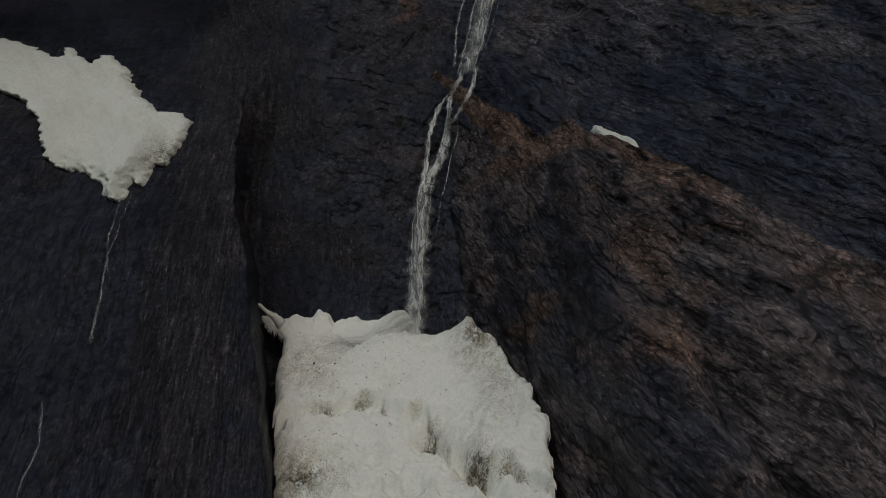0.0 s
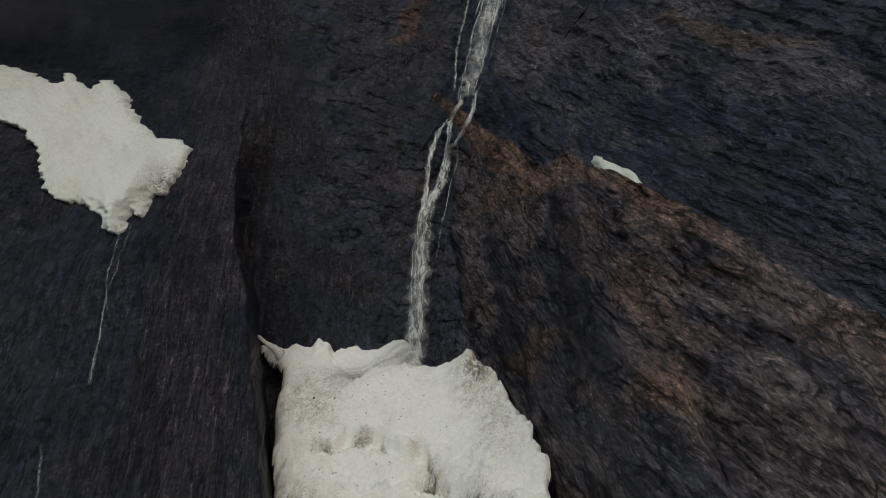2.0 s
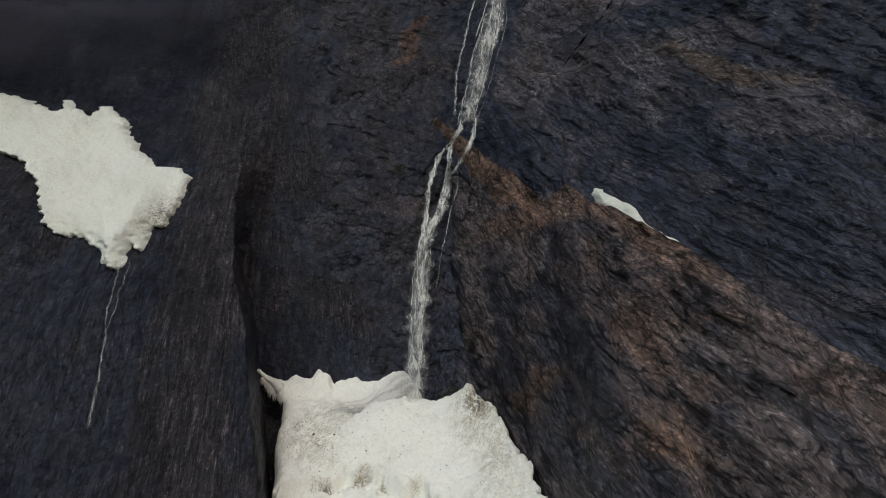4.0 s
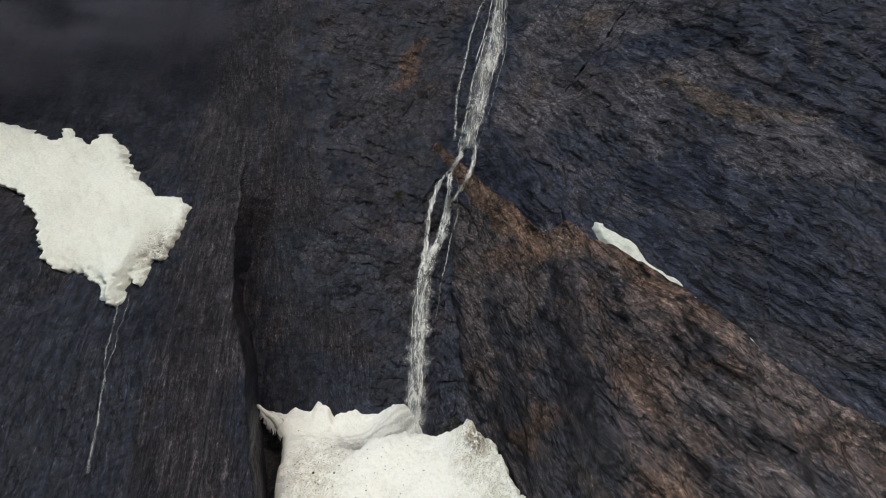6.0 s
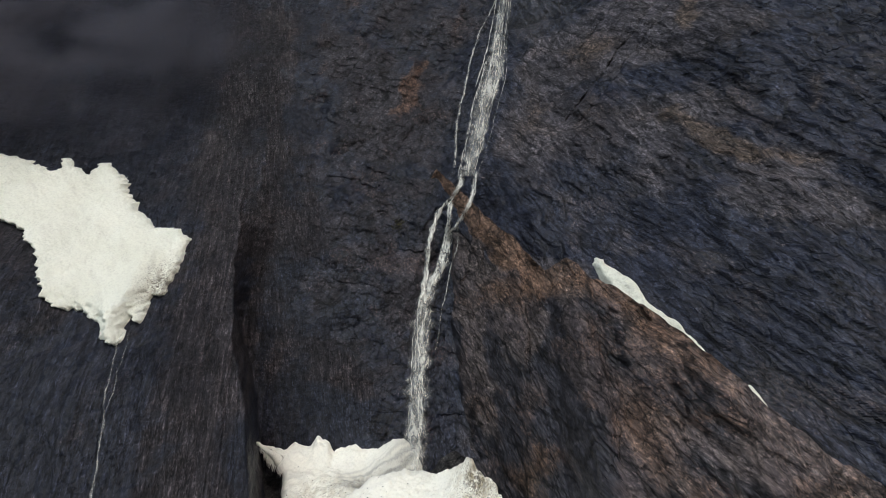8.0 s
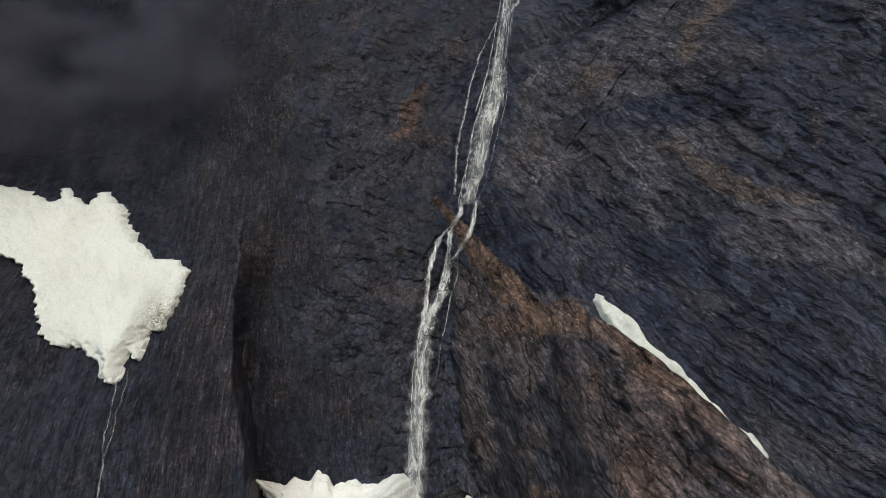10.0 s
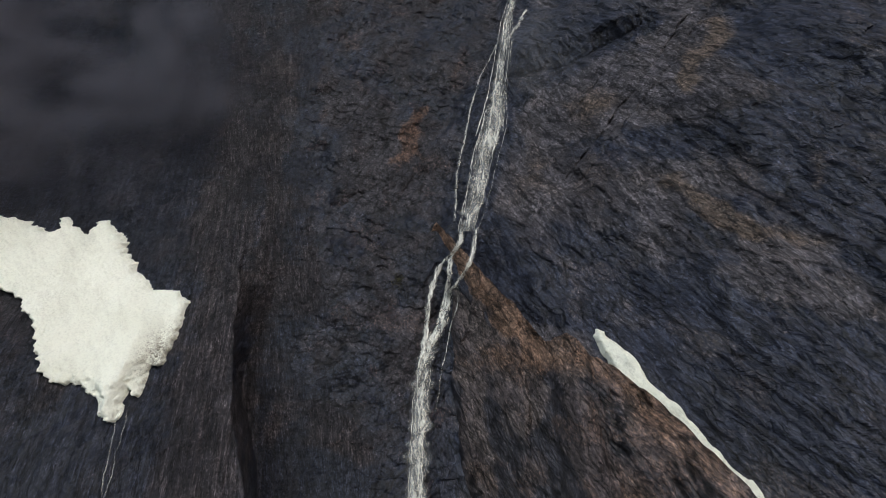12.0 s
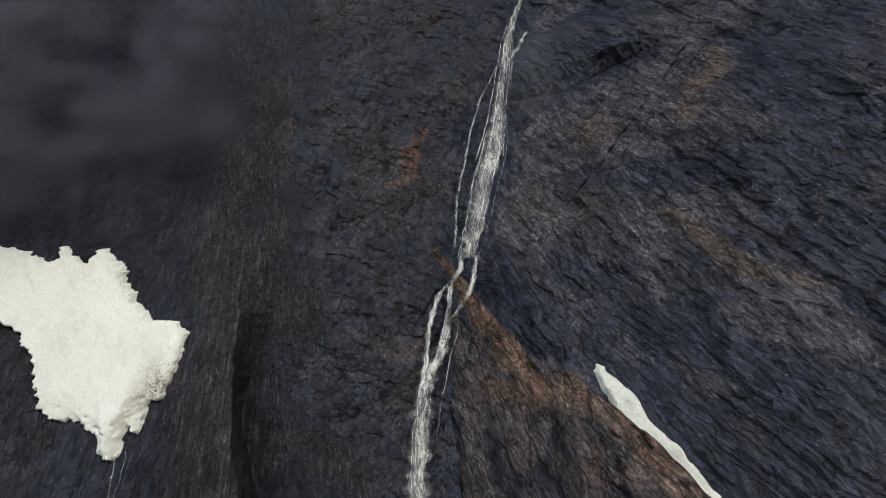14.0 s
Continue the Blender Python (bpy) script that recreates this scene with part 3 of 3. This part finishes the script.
def tongue_height(x, y):
    z = 39 + 0.58 * (y - 86) + 0.30 * np.maximum(x, 0) - 0.22 * np.maximum(y - 105, 0)
    z = z + 1.7 * np.exp(-(((x - 4.5) / 5.0) ** 2) - ((y - 101.5) / 4.5) ** 2) + 1.3 * bump(x, y, 3.6, 102, 1.3, 2.5) - 0.5 * bump(x, y, -2.5, 104.5, 4, 3) + 1.2 * bump(x, y, -8, 98, 9, 6)
    # a scooped hollow that opens towards the fall
    u, w = ((x + 4) * 0.85 + (y - 107) * 0.53), (-(x + 4) * 0.53 + (y - 107) * 0.85)
    hollow = np.where(w > 0, np.exp(-((w / 4.4) ** 2)), step(-0.8, 0, w)) * step(-17, -5, u)
    z = z - (5.4 + 1.5 * fbm(u / 9 + 0.05 * w, w / 1.1, 115, 3)) * hollow
    z = z + 0.9 * step(-24, -27, x) * step(103, 106.5, y) - 1.5 * step(102, 107, y) * step(-9, -14, x)
    # the rear rim: a raised shelf with a fin, humps and a brow by the fall
    z = z + 0.8 * step(106.5, 109, y) * step(-18.8, -19.8, x) + 0.7 * step(-22.7, -22.2, x) * step(-19.4, -20.0, x) * step(108.5, 110.5, y) + 0.8 * bump(x, y, -15.5, 111.5, 2.2, 2) + 1.8 * bump(x, y, -7, 112, 3.2, 2.4)
    z = z - 1.8 * bump(x, y, -1.8, 85.3, 1.8, 1.6) - 2.0 * np.exp(-(((x - 3 + 0.7 * (y - 80)) / 1.1) ** 2)) * bump(x, y, 4, 79, 5, 5) * 1.6
    z = z - 1.3 * bump(x, y, -17, 81, 5, 2) + 0.8 * bump(x, y, -2, 77, 7, 4)
    # a wavy melt ledge across it, and scalloped crust below
    ledge = melt_ledge(x, y)
    z = z + 1.5 * step(-0.35, 0.35, ledge) - 0.6 - 0.6 * np.exp(-(((ledge + 0.5) / 0.5) ** 2))
    low = step(93, 87, y)
    z = z + 0.55 * low * step(0.0, 0.10, fbm(x / 5, y / 3, 108, 4)) + 0.4 * low * step(0.05, 0.13, fbm(x / 3, y / 2, 109, 4)) * step(-6, -12, x)
    w = x + 1.5 * fbm(x / 5, y / 5, 101, 2)
    z = z - 1.2 * bump(x, y, -4.2, 107, 3, 2.5) + 0.8 * bump(x, y, -12, 102, 4, 3)
    return z + (0.9 - 0.5 * step(94, 99, y)) * fbm(w / 9, y / 6, 102, 4) + 0.45 * np.abs(fbm(x / 2.6, y / 1.8, 103, 3)) + 0.10 * fbm(x / 0.8, y / 0.6, 104, 2)


bx, by = np.meshgrid(spread((-40, 30, 0.8)), spread((20, 130, 0.8)))
tagged(new("gully_floor", grid_mesh("gully_floor", bx, by, 39 + 0.58 * (by - 86) - 5 + 1.4 * fbm(bx / 6, by / 6, 105, 4) + 0.7 * blocks(bx / 2, by / 2, 106), FLOOR_ROCK, {"rust": bx * 0, "wet_shade": bx * 0})),
       "wet dark rock floor of the gully", "ground", kind="structure")


# ---- snow ----
def snow_tongue():
    x, y = np.meshgrid(spread((-33, 16, 0.2)), spread((41, 118, 0.2)))
    ragged = 0.5 - 0.38 * step(-24, -26.5, x)
    d = inside(x + ragged * fbm(x / 2.2, y / 2.2, 111, 5, 0.6), y + ragged * fbm(x / 2.2, y / 2.2, 112, 5, 0.6), TONGUE)
    edge = np.clip(1 - d / 1.3, 0, 1)
    z = tongue_height(x, y) - 1.6 * (1 - np.sqrt(np.maximum(1 - edge**2, 0))) - 3 * np.maximum(-d, 0)
    keep = np.minimum(d[:-1, :-1], d[1:, 1:]) > -0.12
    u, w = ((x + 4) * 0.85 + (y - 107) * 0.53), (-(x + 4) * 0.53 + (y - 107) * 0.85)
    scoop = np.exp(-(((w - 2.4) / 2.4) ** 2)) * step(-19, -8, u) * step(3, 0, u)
    # dirt, plus the shade of hole, crevasse and scoop in the same mask
    dirt_shade = 0.13 * step(0.0, 0.7, fbm(x / 6, y / 4, 113, 4)) + 1.0 * bump(x, y, -18, 80, 5, 3.5) + 1.1 * bump(x, y, -1.6, 85.5, 1.4, 1.3) + 1.0 * bump(x, y, 5, 99.5, 3.2, 3.5) + 0.5 * bump(x, y, 8, 91, 3.0, 7)
    dirt_shade = dirt_shade + 0.85 * bump(x, y, 4, 79, 2.0, 2.0) + 0.2 * scoop + 0.9 * np.exp(-(((melt_ledge(x, y) + 0.3) / 0.6) ** 2)) * step(-0.3, 0.4, fbm(x / 3, y / 3, 114, 3)) + 0.6 * bump(x, y, -20, 97, 4.5, 6)
    # greyer ice in the scoop, with the hollow's shade put into its tone
    ice_shade = np.clip(1.3 * np.exp(-(((w - 2.6) / 3.2) ** 2)) * step(-18, -8, u) * step(9, 4, u), 0, 1) * (0.45 + 0.55 * step(-0.3, 0.3, fbm(u / 8 + 0.06 * w, w / 0.55, 116, 3)))
    tongue = tagged(new("snow_tongue"), "old dirt-streaked snow tongue filling the gully", "snow")
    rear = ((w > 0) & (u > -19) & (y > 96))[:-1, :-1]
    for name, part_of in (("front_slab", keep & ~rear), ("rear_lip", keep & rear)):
        ob = new(name, grid_mesh(name, x, y, z, DIRTY_SNOW, {"dirt_shade": np.clip(dirt_shade, 0, 1), "ice_shade": ice_shade}, part_of))
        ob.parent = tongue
    # a thin horn of snow that leans out over the rib
    s = np.linspace(0, 1, 22)[:, None]
    turn = np.linspace(0, 2 * math.pi, 13)[None, :]
    r = np.interp(s, (0, 0.35, 0.6, 0.82, 0.93, 1.0), (0.9, 0.60, 0.36, 0.28, 0.34, 0.02)) * (1 + 0.3 * fbm(s * 6, turn, 117, 3))
    hx = np.interp(s, (0, 0.3, 0.6, 1), (-26.6, -27.8, -28.9, -30.3))
    hz = np.interp(s, (0, 0.3, 0.6, 1), (52.0, 53.4, 54.2, 55.6))
    me = grid_mesh("horn", hx + 0.55 * r * np.cos(turn), 105.0 - 1.2 * s + r * 0.8 * np.sin(turn), hz + r * 0.8 * np.cos(turn), DIRTY_SNOW, {"dirt_shade": 0.2 + 0 * r, "ice_shade": 0.2 + 0 * r})
    new("horn", me).parent = tongue
    return tongue


def draped_snow(label, outline, ground_y, thick, rough, seed, cut, parts, shape=None, dirt_shade=None):
    """Snow lying on the cliff within an outline in x, z."""
    xs, zs = [p[0] for p in outline], [p[1] for p in outline]
    x, z = np.meshgrid(spread((min(xs) - 2, max(xs) + 2, 0.2)), spread((min(zs) - 2, max(zs) + 2, 0.2)))
    d = inside(x + rough * fbm(x / 1.6, z / 1.6, seed, 5, 0.6), z + rough * fbm(x / 1.6, z / 1.6, seed + 9, 5, 0.6), outline) - 0.25
    top = ground_y(x, z) - thick - 0.25 * fbm(x / 5, z / 5, seed + 20, 3)
    top = top - shape(x, z) * step(0, 2.5, d) if shape else top
    top = top - 0.10 * fbm(x / 1.1, z / 0.9, seed + 21, 3) - 0.16 * np.abs(fbm((x - 0.6 * z) / 7, (z + 0.6 * x) / 1.6, seed + 23, 3))
    edge = np.clip(1 - d / 0.7, 0, 1)
    y = top + 0.6 * (1 - np.sqrt(np.maximum(1 - edge**2, 0))) + 4.0 * np.maximum(-d, 0)
    keep = np.minimum(d[:-1, :-1], d[1:, 1:]) > -0.8
    soil_shade = np.clip(dirt_shade(x, z) if dirt_shade else x * 0, 0, 1)
    patch = tagged(new("snow_patch"), label, "snow", "snow on the cliff")
    mx, mz = (x[:-1, :-1] + x[1:, 1:]) / 2, (z[:-1, :-1] + z[1:, 1:]) / 2
    fold = cut(mx, mz)
    for name, part_of in parts:
        ob = new(name, grid_mesh(name, x, y, z, CLEAN_SNOW, {"dirt_shade": soil_shade}, keep & (fold == part_of)))
        ob.parent = patch
    return patch


def smooth_wall(x, z):
    """The cliff without its small blocks."""
    return cliff_base(x, z) + 1.5 * fbm((x + 0.2 * (z - 100)) / 9, z / 80, 21, 2)


PATCH = [(-96, 107), (-84.3, 105.9), (-79.9, 104.9), (-75.9, 103.0), (-75.0, 103.8), (-76.2, 106.1), (-74.9, 106.8), (-73.1, 104.5), (-70.2, 102.8), (-70.6, 105.5), (-68.6, 106.0), 
         (-65.9, 103.4), (-64.4, 102.3), (-62.7, 98.9), (-59.0, 95.1), (-54.6, 91.9), (-51.4, 91.9), (-47.7, 89.8), (-48.0, 87.5), (-47.5, 84.7), (-47.6, 81.3), (-47.5, 79.1), 
         (-49.5, 78.8), (-49.0, 76.7), (-49.0, 74.3), (-50.9, 75.8), (-50.8, 73.7), (-50.7, 71.6), (-53.4, 72.8), (-54.4, 74.2), (-57.8, 76.5), (-60.6, 77.1), (-63.5, 78.2), 
         (-65.2, 81.0), (-67.8, 85.9), (-72.2, 90.3), (-76.4, 92.2), (-84, 93), (-96, 99)]
STRIP = [(24.8, 84.4), (25.4, 85.4), (26.5, 84.9), (29.8, 81.8), (31.0, 78.7), (33.3, 76.3), (34.7, 74.2), (36.9, 70.2), (37.9, 68.9), (38.9, 68.3), (39.4, 66.8), (38, 65), (34, 69), (30, 73), (26.5, 79.5)]
snow_tongue()
# the folded lobe's shaded side is painted through the dirt mask
draped_snow("bright granular snow patch on the ribbed wall", PATCH, smooth_wall, 1.2, 0.45, 121,
            lambda x, z: (x > -52.3 - 0.12 * (z - 80)) & (z < 84 + 0.9 * (x + 50)), (("main_field", False), ("folded_lobe", True)),
            lambda x, z: 2.6 * np.where(x + 52.3 + 0.12 * (z - 80) < 0, np.exp((x + 52.3 + 0.12 * (z - 80)) / 7.0), np.exp(-((x + 52.3 + 0.12 * (z - 80)) / 2.2) ** 2)) * step(94, 82, z), lambda x, z: 0.9 * bump(x, z, -49, 81, 2.2, 4) + 0.12 * step(0.1, 0.5, fbm((x - 1.2 * z) / 14, (1.2 * x + z) / 2.2, 127, 3)))
draped_snow("narrow snow strip in the cleft behind the buttress crest", STRIP, lambda x, z: cliff_base(x, z) + 2.2 * fbm((x - 1.25 * z) / 25.6, (z + 1.25 * x) / 16, 31, 3), 1.7, 0.25, 131, lambda x, z: x > 37.7, (("main_strip", False), ("lower_remnant", True)), None, lambda x, z: 0.16 + 0 * x)


# ---- falling water ----
def along(path, n):
    """Points, widths and lengths evenly along a polyline of (x, z, width)."""
    p = np.array(path, float)
    s = np.r_[0, np.cumsum(np.hypot(np.diff(p[:, 0]), np.diff(p[:, 1])))]
    q = np.linspace(0, s[-1], n)
    return [np.interp(q, s, p[:, k]) for k in range(3)] + [q]


def hug(x, z):
    """A depth just before the rock, bridging its small hollows."""
    y = np.minimum.reduce([face_y(x, z + dz) for dz in (-0.5, 0, 0.5)])
    pad = np.pad(y, (3, 3), "edge")
    low = np.minimum.reduce([pad[k : k + len(y)] for k in range(7)])
    pad = np.pad(low, (3, 3), "edge")
    return sum(pad[k : k + len(y)] for k in range(7)) / 7


def ribbon(name, path, seed, material, parent, lift=0.3, across=5, wander=0.0, density=1.0, sway=0.0):
    length = sum(math.dist(a[:2], b[:2]) for a, b in zip(path, path[1:]))
    n = max(6, int(length / 0.35))
    x, z, w, s = along(path, n)
    x = x + wander * perlin(s / 4.5, s * 0 + seed * 3.7, seed) + 0.4 * wander * perlin(s / 1.3, s * 0 + seed, seed + 1) + sway
    w = w * (0.75 + 0.5 * perlin(s / 1.7, s * 0 + seed, seed + 2))
    y = hug(x, z) - lift
    u = np.linspace(-1, 1, across)[None, :]
    gxs = x[:, None] + 0.5 * w[:, None] * u * (1 + 0.25 * perlin(s / 0.9, s * 0, seed + 3)[:, None])
    gys = y[:, None] - np.minimum(0.22 * w[:, None], 0.3) * (1 - u * u) + 0 * gxs
    gzs = z[:, None] + 0 * gxs
    ends = np.minimum(1, np.minimum(s, s[-1] - s + 0.6) / 1.2)[:, None]
    thick = density * ends * (1 - np.abs(u) ** 3)
    ob = new(name, grid_mesh(name, gxs, gys, gzs, material, {"thick": np.clip(thick, 0, 1)}))
    ob.parent = parent
    return ob


FALL_TOP = [(22.4, 178.5, 1.2), (20.6, 174, 1.7), (18.9, 169.9, 2.2), (17.1, 163.3, 3.0), (15.9, 155.8, 3.8), (14.3, 145.2, 4.6), (12.9, 135.4, 6.2), (11.4, 127.5, 8.2), (9.6, 121.4, 8.2), (7.9, 113.8, 7.0), (6.4, 108.0, 6.6), (5.3, 103.9, 6.0)]
FALL_FOOT = [(-1.2, 83.5, 3.8), (-2.4, 81.0, 4.4), (-3.7, 77.0, 5.0), (-4.3, 70.5, 5.6), (-4.6, 64, 6.0), (-4.7, 58.0, 6.0), (-4.9, 52.6, 6.0), (-5.0, 48.5, 6.0)]
BRAIDS = (
    [(21.5, 163.3, 0.9), (19.1, 158.3, 1.7), (16.4, 153.6, 1.7)],
    [(14.5, 155.3, 0.6), (9.6, 145.6, 0.7), (6.7, 135.8, 0.7), (4.9, 125.7, 0.8), (3.2, 118.4, 0.9), (2.8, 111.5, 0.8), (2.5, 106.2, 0.7)],
    [(4.2, 105.2, 2.0), (3.4, 101.4, 1.9), (1.6, 98.8, 1.7), (-0.7, 96.4, 1.7), (-1.9, 93.1, 1.9), (-3.0, 88.3, 1.6), (-3.6, 82.9, 1.6), (-4.6, 76, 1.4)],
    [(3.4, 101.2, 1.2), (1.6, 97.6, 1.4), (1.1, 93.5, 1.6), (0.5, 89.6, 1.8), (-0.7, 85.2, 2.0), (-2.2, 81, 2)],
    [(7.3, 104.6, 1.4), (6.3, 100.0, 1.6), (5.1, 96.5, 1.6), (3.0, 93.3, 1.6), (1.5, 91.3, 2.3), (0.7, 87.5, 2.7), (-0.7, 83.1, 2.9), (-2.5, 80.3, 2.9)],
    [(3.2, 95, 0.4), (3.0, 90, 0.4), (1.9, 85, 0.5), (0.6, 80, 0.4), (-0.6, 74, 0.4), (-1.6, 68, 0.3)],
    [(11.6, 121.9, 0.5), (10.2, 121.3, 0.7), (8.4, 121.0, 0.7), (6.8, 119.8, 0.5)],
)
fall = tagged(new("waterfall"), "white braided waterfall sliding down dark rock onto snow", "waterfall")


def sheet(path, count, seed, thin, thickest, wander, fill, body):
    """A silky veil in two layers, with brighter threads that run down it."""
    ribbon("veil", [(x, z, 1.0 * w) for x, z, w in path], seed, VEIL_WATER, fall, 0.22, 11, 0.1, 0.45 * body)
    ribbon("veil", [(x, z, 0.66 * w) for x, z, w in path], seed + 3, VEIL_WATER, fall, 0.42, 9, 0.4, 0.6 * body)
    rng = random.Random(seed)
    for k in range(count):
        u = (k + 0.5 + rng.uniform(-0.5, 0.5)) / count - 0.5
        a = rng.choice((0.0, 0.1, 0.25, 0.4, 0.55))
        b = min(1.0, a + rng.uniform(0.2, 0.7))
        last = len(path) - 1
        i, j = int(a * last), max(int(a * last) + 2, int(round(b * last)))
        wide = rng.uniform(thin, thickest) ** 1.4
        line = [(x + fill * u * w, z, wide * (0.5 + 0.1 * w)) for x, z, w in path[i : j + 1]]
        ribbon("strand", line, seed + 5 * k + 1, WHITE_WATER, fall, 0.5 + 0.05 * rng.random(), 5, wander, rng.uniform(0.45, 0.9))


sheet(FALL_TOP, 15, 201, 0.18, 0.62, 0.25, 0.92, 1.0)
sheet(FALL_FOOT, 6, 401, 0.15, 0.36, 0.45, 0.6, 1.05)
for k, path in enumerate(BRAIDS):
    ribbon("strand", path, 601 + 9 * k, WHITE_WATER, fall, 0.34, 7, 0.3, 0.7 if path[0][2] > 0.8 else 0.5)
    if path[0][2] > 1:
        ribbon("strand", [(x, z, 0.45 * w) for x, z, w in path], 701 + 9 * k, WHITE_WATER, fall, 0.5, 5, 0.6)

TRICKLES = (
    [[(-50.0, 74.2, 0.3), (-47.9, 65.8, 0.35), (-46.2, 59.2, 0.4), (-45.4, 54.8, 0.6), (-44.5, 51.6, 0.7)], [(-49.0, 74.0, 0.2), (-47.4, 67, 0.25), (-46.4, 60.5, 0.2)]],
    [[(-45.8, 46.2, 0.3), (-45.0, 43.3, 0.55), (-43.9, 41.0, 0.4), (-43.8, 38.9, 0.3), (-43.2, 36.7, 0.3)]],
)
for n, lines in enumerate(TRICKLES):
    trickle = tagged(new("trickle"), "thin meltwater trickle running down the ribbed wall", "stream", "meltwater trickles")
    for k, path in enumerate(lines):
        ribbon("strand", path, 801 + 20 * n + 9 * k, WHITE_WATER, trickle, 0.15, 5, 0.5, 0.33)


# ---- stones lying on the snow ----
STONES = [(-16.47, 96.81, 0.22), (-11.61, 98.45, 0.16), (-11.29, 93.78, 0.16), (0.48, 91.34, 0.16), (-5.88, 94.91, 0.12), (-5.6, 101.78, 0.13), (-17.64, 91.51, 0.15), (-8.77, 97.02, 0.12), (-2.91, 96.68, 0.11), (-19.58, 96.89, 0.3), (-12.71, 93.22, 0.13), (-18.63, 93.92, 0.1), (-21.31, 100.51, 0.1), (-16.49, 101.05, 0.1), (-7.2, 86.73, 0.15), (-16.35, 88.56, 0.12), (-3.06, 88.94, 0.12), (4.56, 95.22, 0.12), (-7.62, 108.62, 0.1), (-24.25, 107.43, 0.12)]

def stone(seed, size, x, y):
    bm = bmesh.new()
    bmesh.ops.create_icosphere(bm, subdivisions=2, radius=1)
    rng = random.Random(seed)
    push = [(Vector((rng.uniform(-1, 1), rng.uniform(-1, 1), rng.uniform(-1, 1))).normalized(), rng.uniform(0.55, 0.9)) for _ in range(9)]
    for v in bm.verts:
        for way, cut in push:
            over = v.co.dot(way) - cut
            if over > 0:
                v.co -= way * over
        v.co = Vector((v.co.x * size, v.co.y * size * 0.75, v.co.z * size * 0.6))
    me = bpy.data.meshes.new("stone")
    bm.to_mesh(me)
    bm.free()
    me.materials.append(FLOOR_ROCK)
    ob = tagged(new("stone", me), "small dark stone lying on the dirty snow", "stone", "stones on the snow")
    ob.matrix_world = pose(x, y, float(tongue_height(np.array(x), np.array(y))) + 0.3 * size, 0, 0, rng.uniform(0, 360))
    return ob


def grit():
    """Crumbs of rock too many to count, thickest where the snow is dirtiest."""
    rng = random.Random(77)
    verts, faces = [], []
    spots = []
    while len(spots) < 420:
        pick = rng.random()
        if pick < 0.5:
            spots.append((rng.gauss(-17.5, 3.2), rng.gauss(81, 3.0)))
        elif pick < 0.8:
            spots.append((rng.gauss(-18, 5), rng.gauss(97, 4)))
        else:
            spots.append((rng.uniform(-22, 11), rng.uniform(75, 104)))
    xs, ys = np.array(spots).T
    heights, rim = tongue_height(xs, ys), inside(xs, ys, TONGUE)
    for x, y, height, edge in zip(xs, ys, heights, rim):
        if edge < 0.8:
            continue
        s = rng.choice((0.03, 0.04, 0.05, 0.07, 0.10))
        z = float(height) + 0.3 * s
        n = len(verts)
        verts += [(x + s * rng.uniform(0.7, 1.3), y, z), (x, y + s * rng.uniform(0.7, 1.3), z), (x - s * rng.uniform(0.7, 1.3), y, z), (x, y - s * rng.uniform(0.7, 1.3), z), (x, y, z + s), (x, y, z - s)]
        for p, q in ((0, 1), (1, 2), (2, 3), (3, 0)):
            faces += [(n + p, n + q, n + 4), (n + q, n + p, n + 5)]
    me = bpy.data.meshes.new("grit")
    me.from_pydata(verts, [], faces)
    me.materials.append(FLOOR_ROCK)
    return tagged(new("grit", me), "dark rock grit scattered over the dirty snow", "grit", kind="stuff")


grit()
for k, (x, y, size) in enumerate(STONES):
    stone(900 + k, size, x, y)


# ---- a tuft of moss on the headwall ----
def moss(x, z, size, seed):
    rng = random.Random(seed)
    verts, faces = [], []
    where = [(x + rng.gauss(0, 0.45) * size, z + rng.gauss(0, 0.5) * size) for _ in range(420)]
    depths = face_y([p[0] for p in where], [p[1] for p in where])
    for (px, pz), depth in zip(where, depths):
        py = float(depth) - rng.uniform(0.02, 0.22)
        way = Vector((rng.uniform(-1, 1), rng.uniform(-1, 0.1), rng.uniform(-0.2, 1))).normalized() * rng.uniform(0.10, 0.24)
        side = way.cross(Vector((rng.uniform(-1, 1), rng.uniform(-1, 1), rng.uniform(-1, 1)))).normalized() * 0.05
        base = Vector((px, py, pz))
        n = len(verts)
        verts += [base - side * 0.4, base + way * 0.5 - side, base + way, base + way * 0.5 + side, base + side * 0.4]
        faces.append((n, n + 1, n + 2, n + 3, n + 4))
    me = bpy.data.meshes.new("moss_tuft")
    me.from_pydata(verts, [], faces)
    me.materials.append(MOSS)
    return tagged(new("moss_tuft", me), "small olive moss tuft clinging to the headwall", "moss", kind="stuff")


moss(-9.6, 93.6, 1.5, 881)


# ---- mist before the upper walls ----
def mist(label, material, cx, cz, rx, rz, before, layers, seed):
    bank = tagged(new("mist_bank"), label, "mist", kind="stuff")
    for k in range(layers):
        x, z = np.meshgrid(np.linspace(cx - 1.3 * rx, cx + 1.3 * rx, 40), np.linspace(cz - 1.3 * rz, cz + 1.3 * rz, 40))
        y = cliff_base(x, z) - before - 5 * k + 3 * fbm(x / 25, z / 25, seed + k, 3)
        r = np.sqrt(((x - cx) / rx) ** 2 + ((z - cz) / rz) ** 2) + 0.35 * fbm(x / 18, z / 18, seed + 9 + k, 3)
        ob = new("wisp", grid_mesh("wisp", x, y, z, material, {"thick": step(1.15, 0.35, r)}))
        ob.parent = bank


mist("mist with painted-in shade drifting before the upper wall", SHADED_MIST, -98, 150, 50, 46, 8, 3, 951)
mist("faint spray hanging beside the upper waterfall", SPRAY, 24, 146, 15, 13, 6, 2, 971)
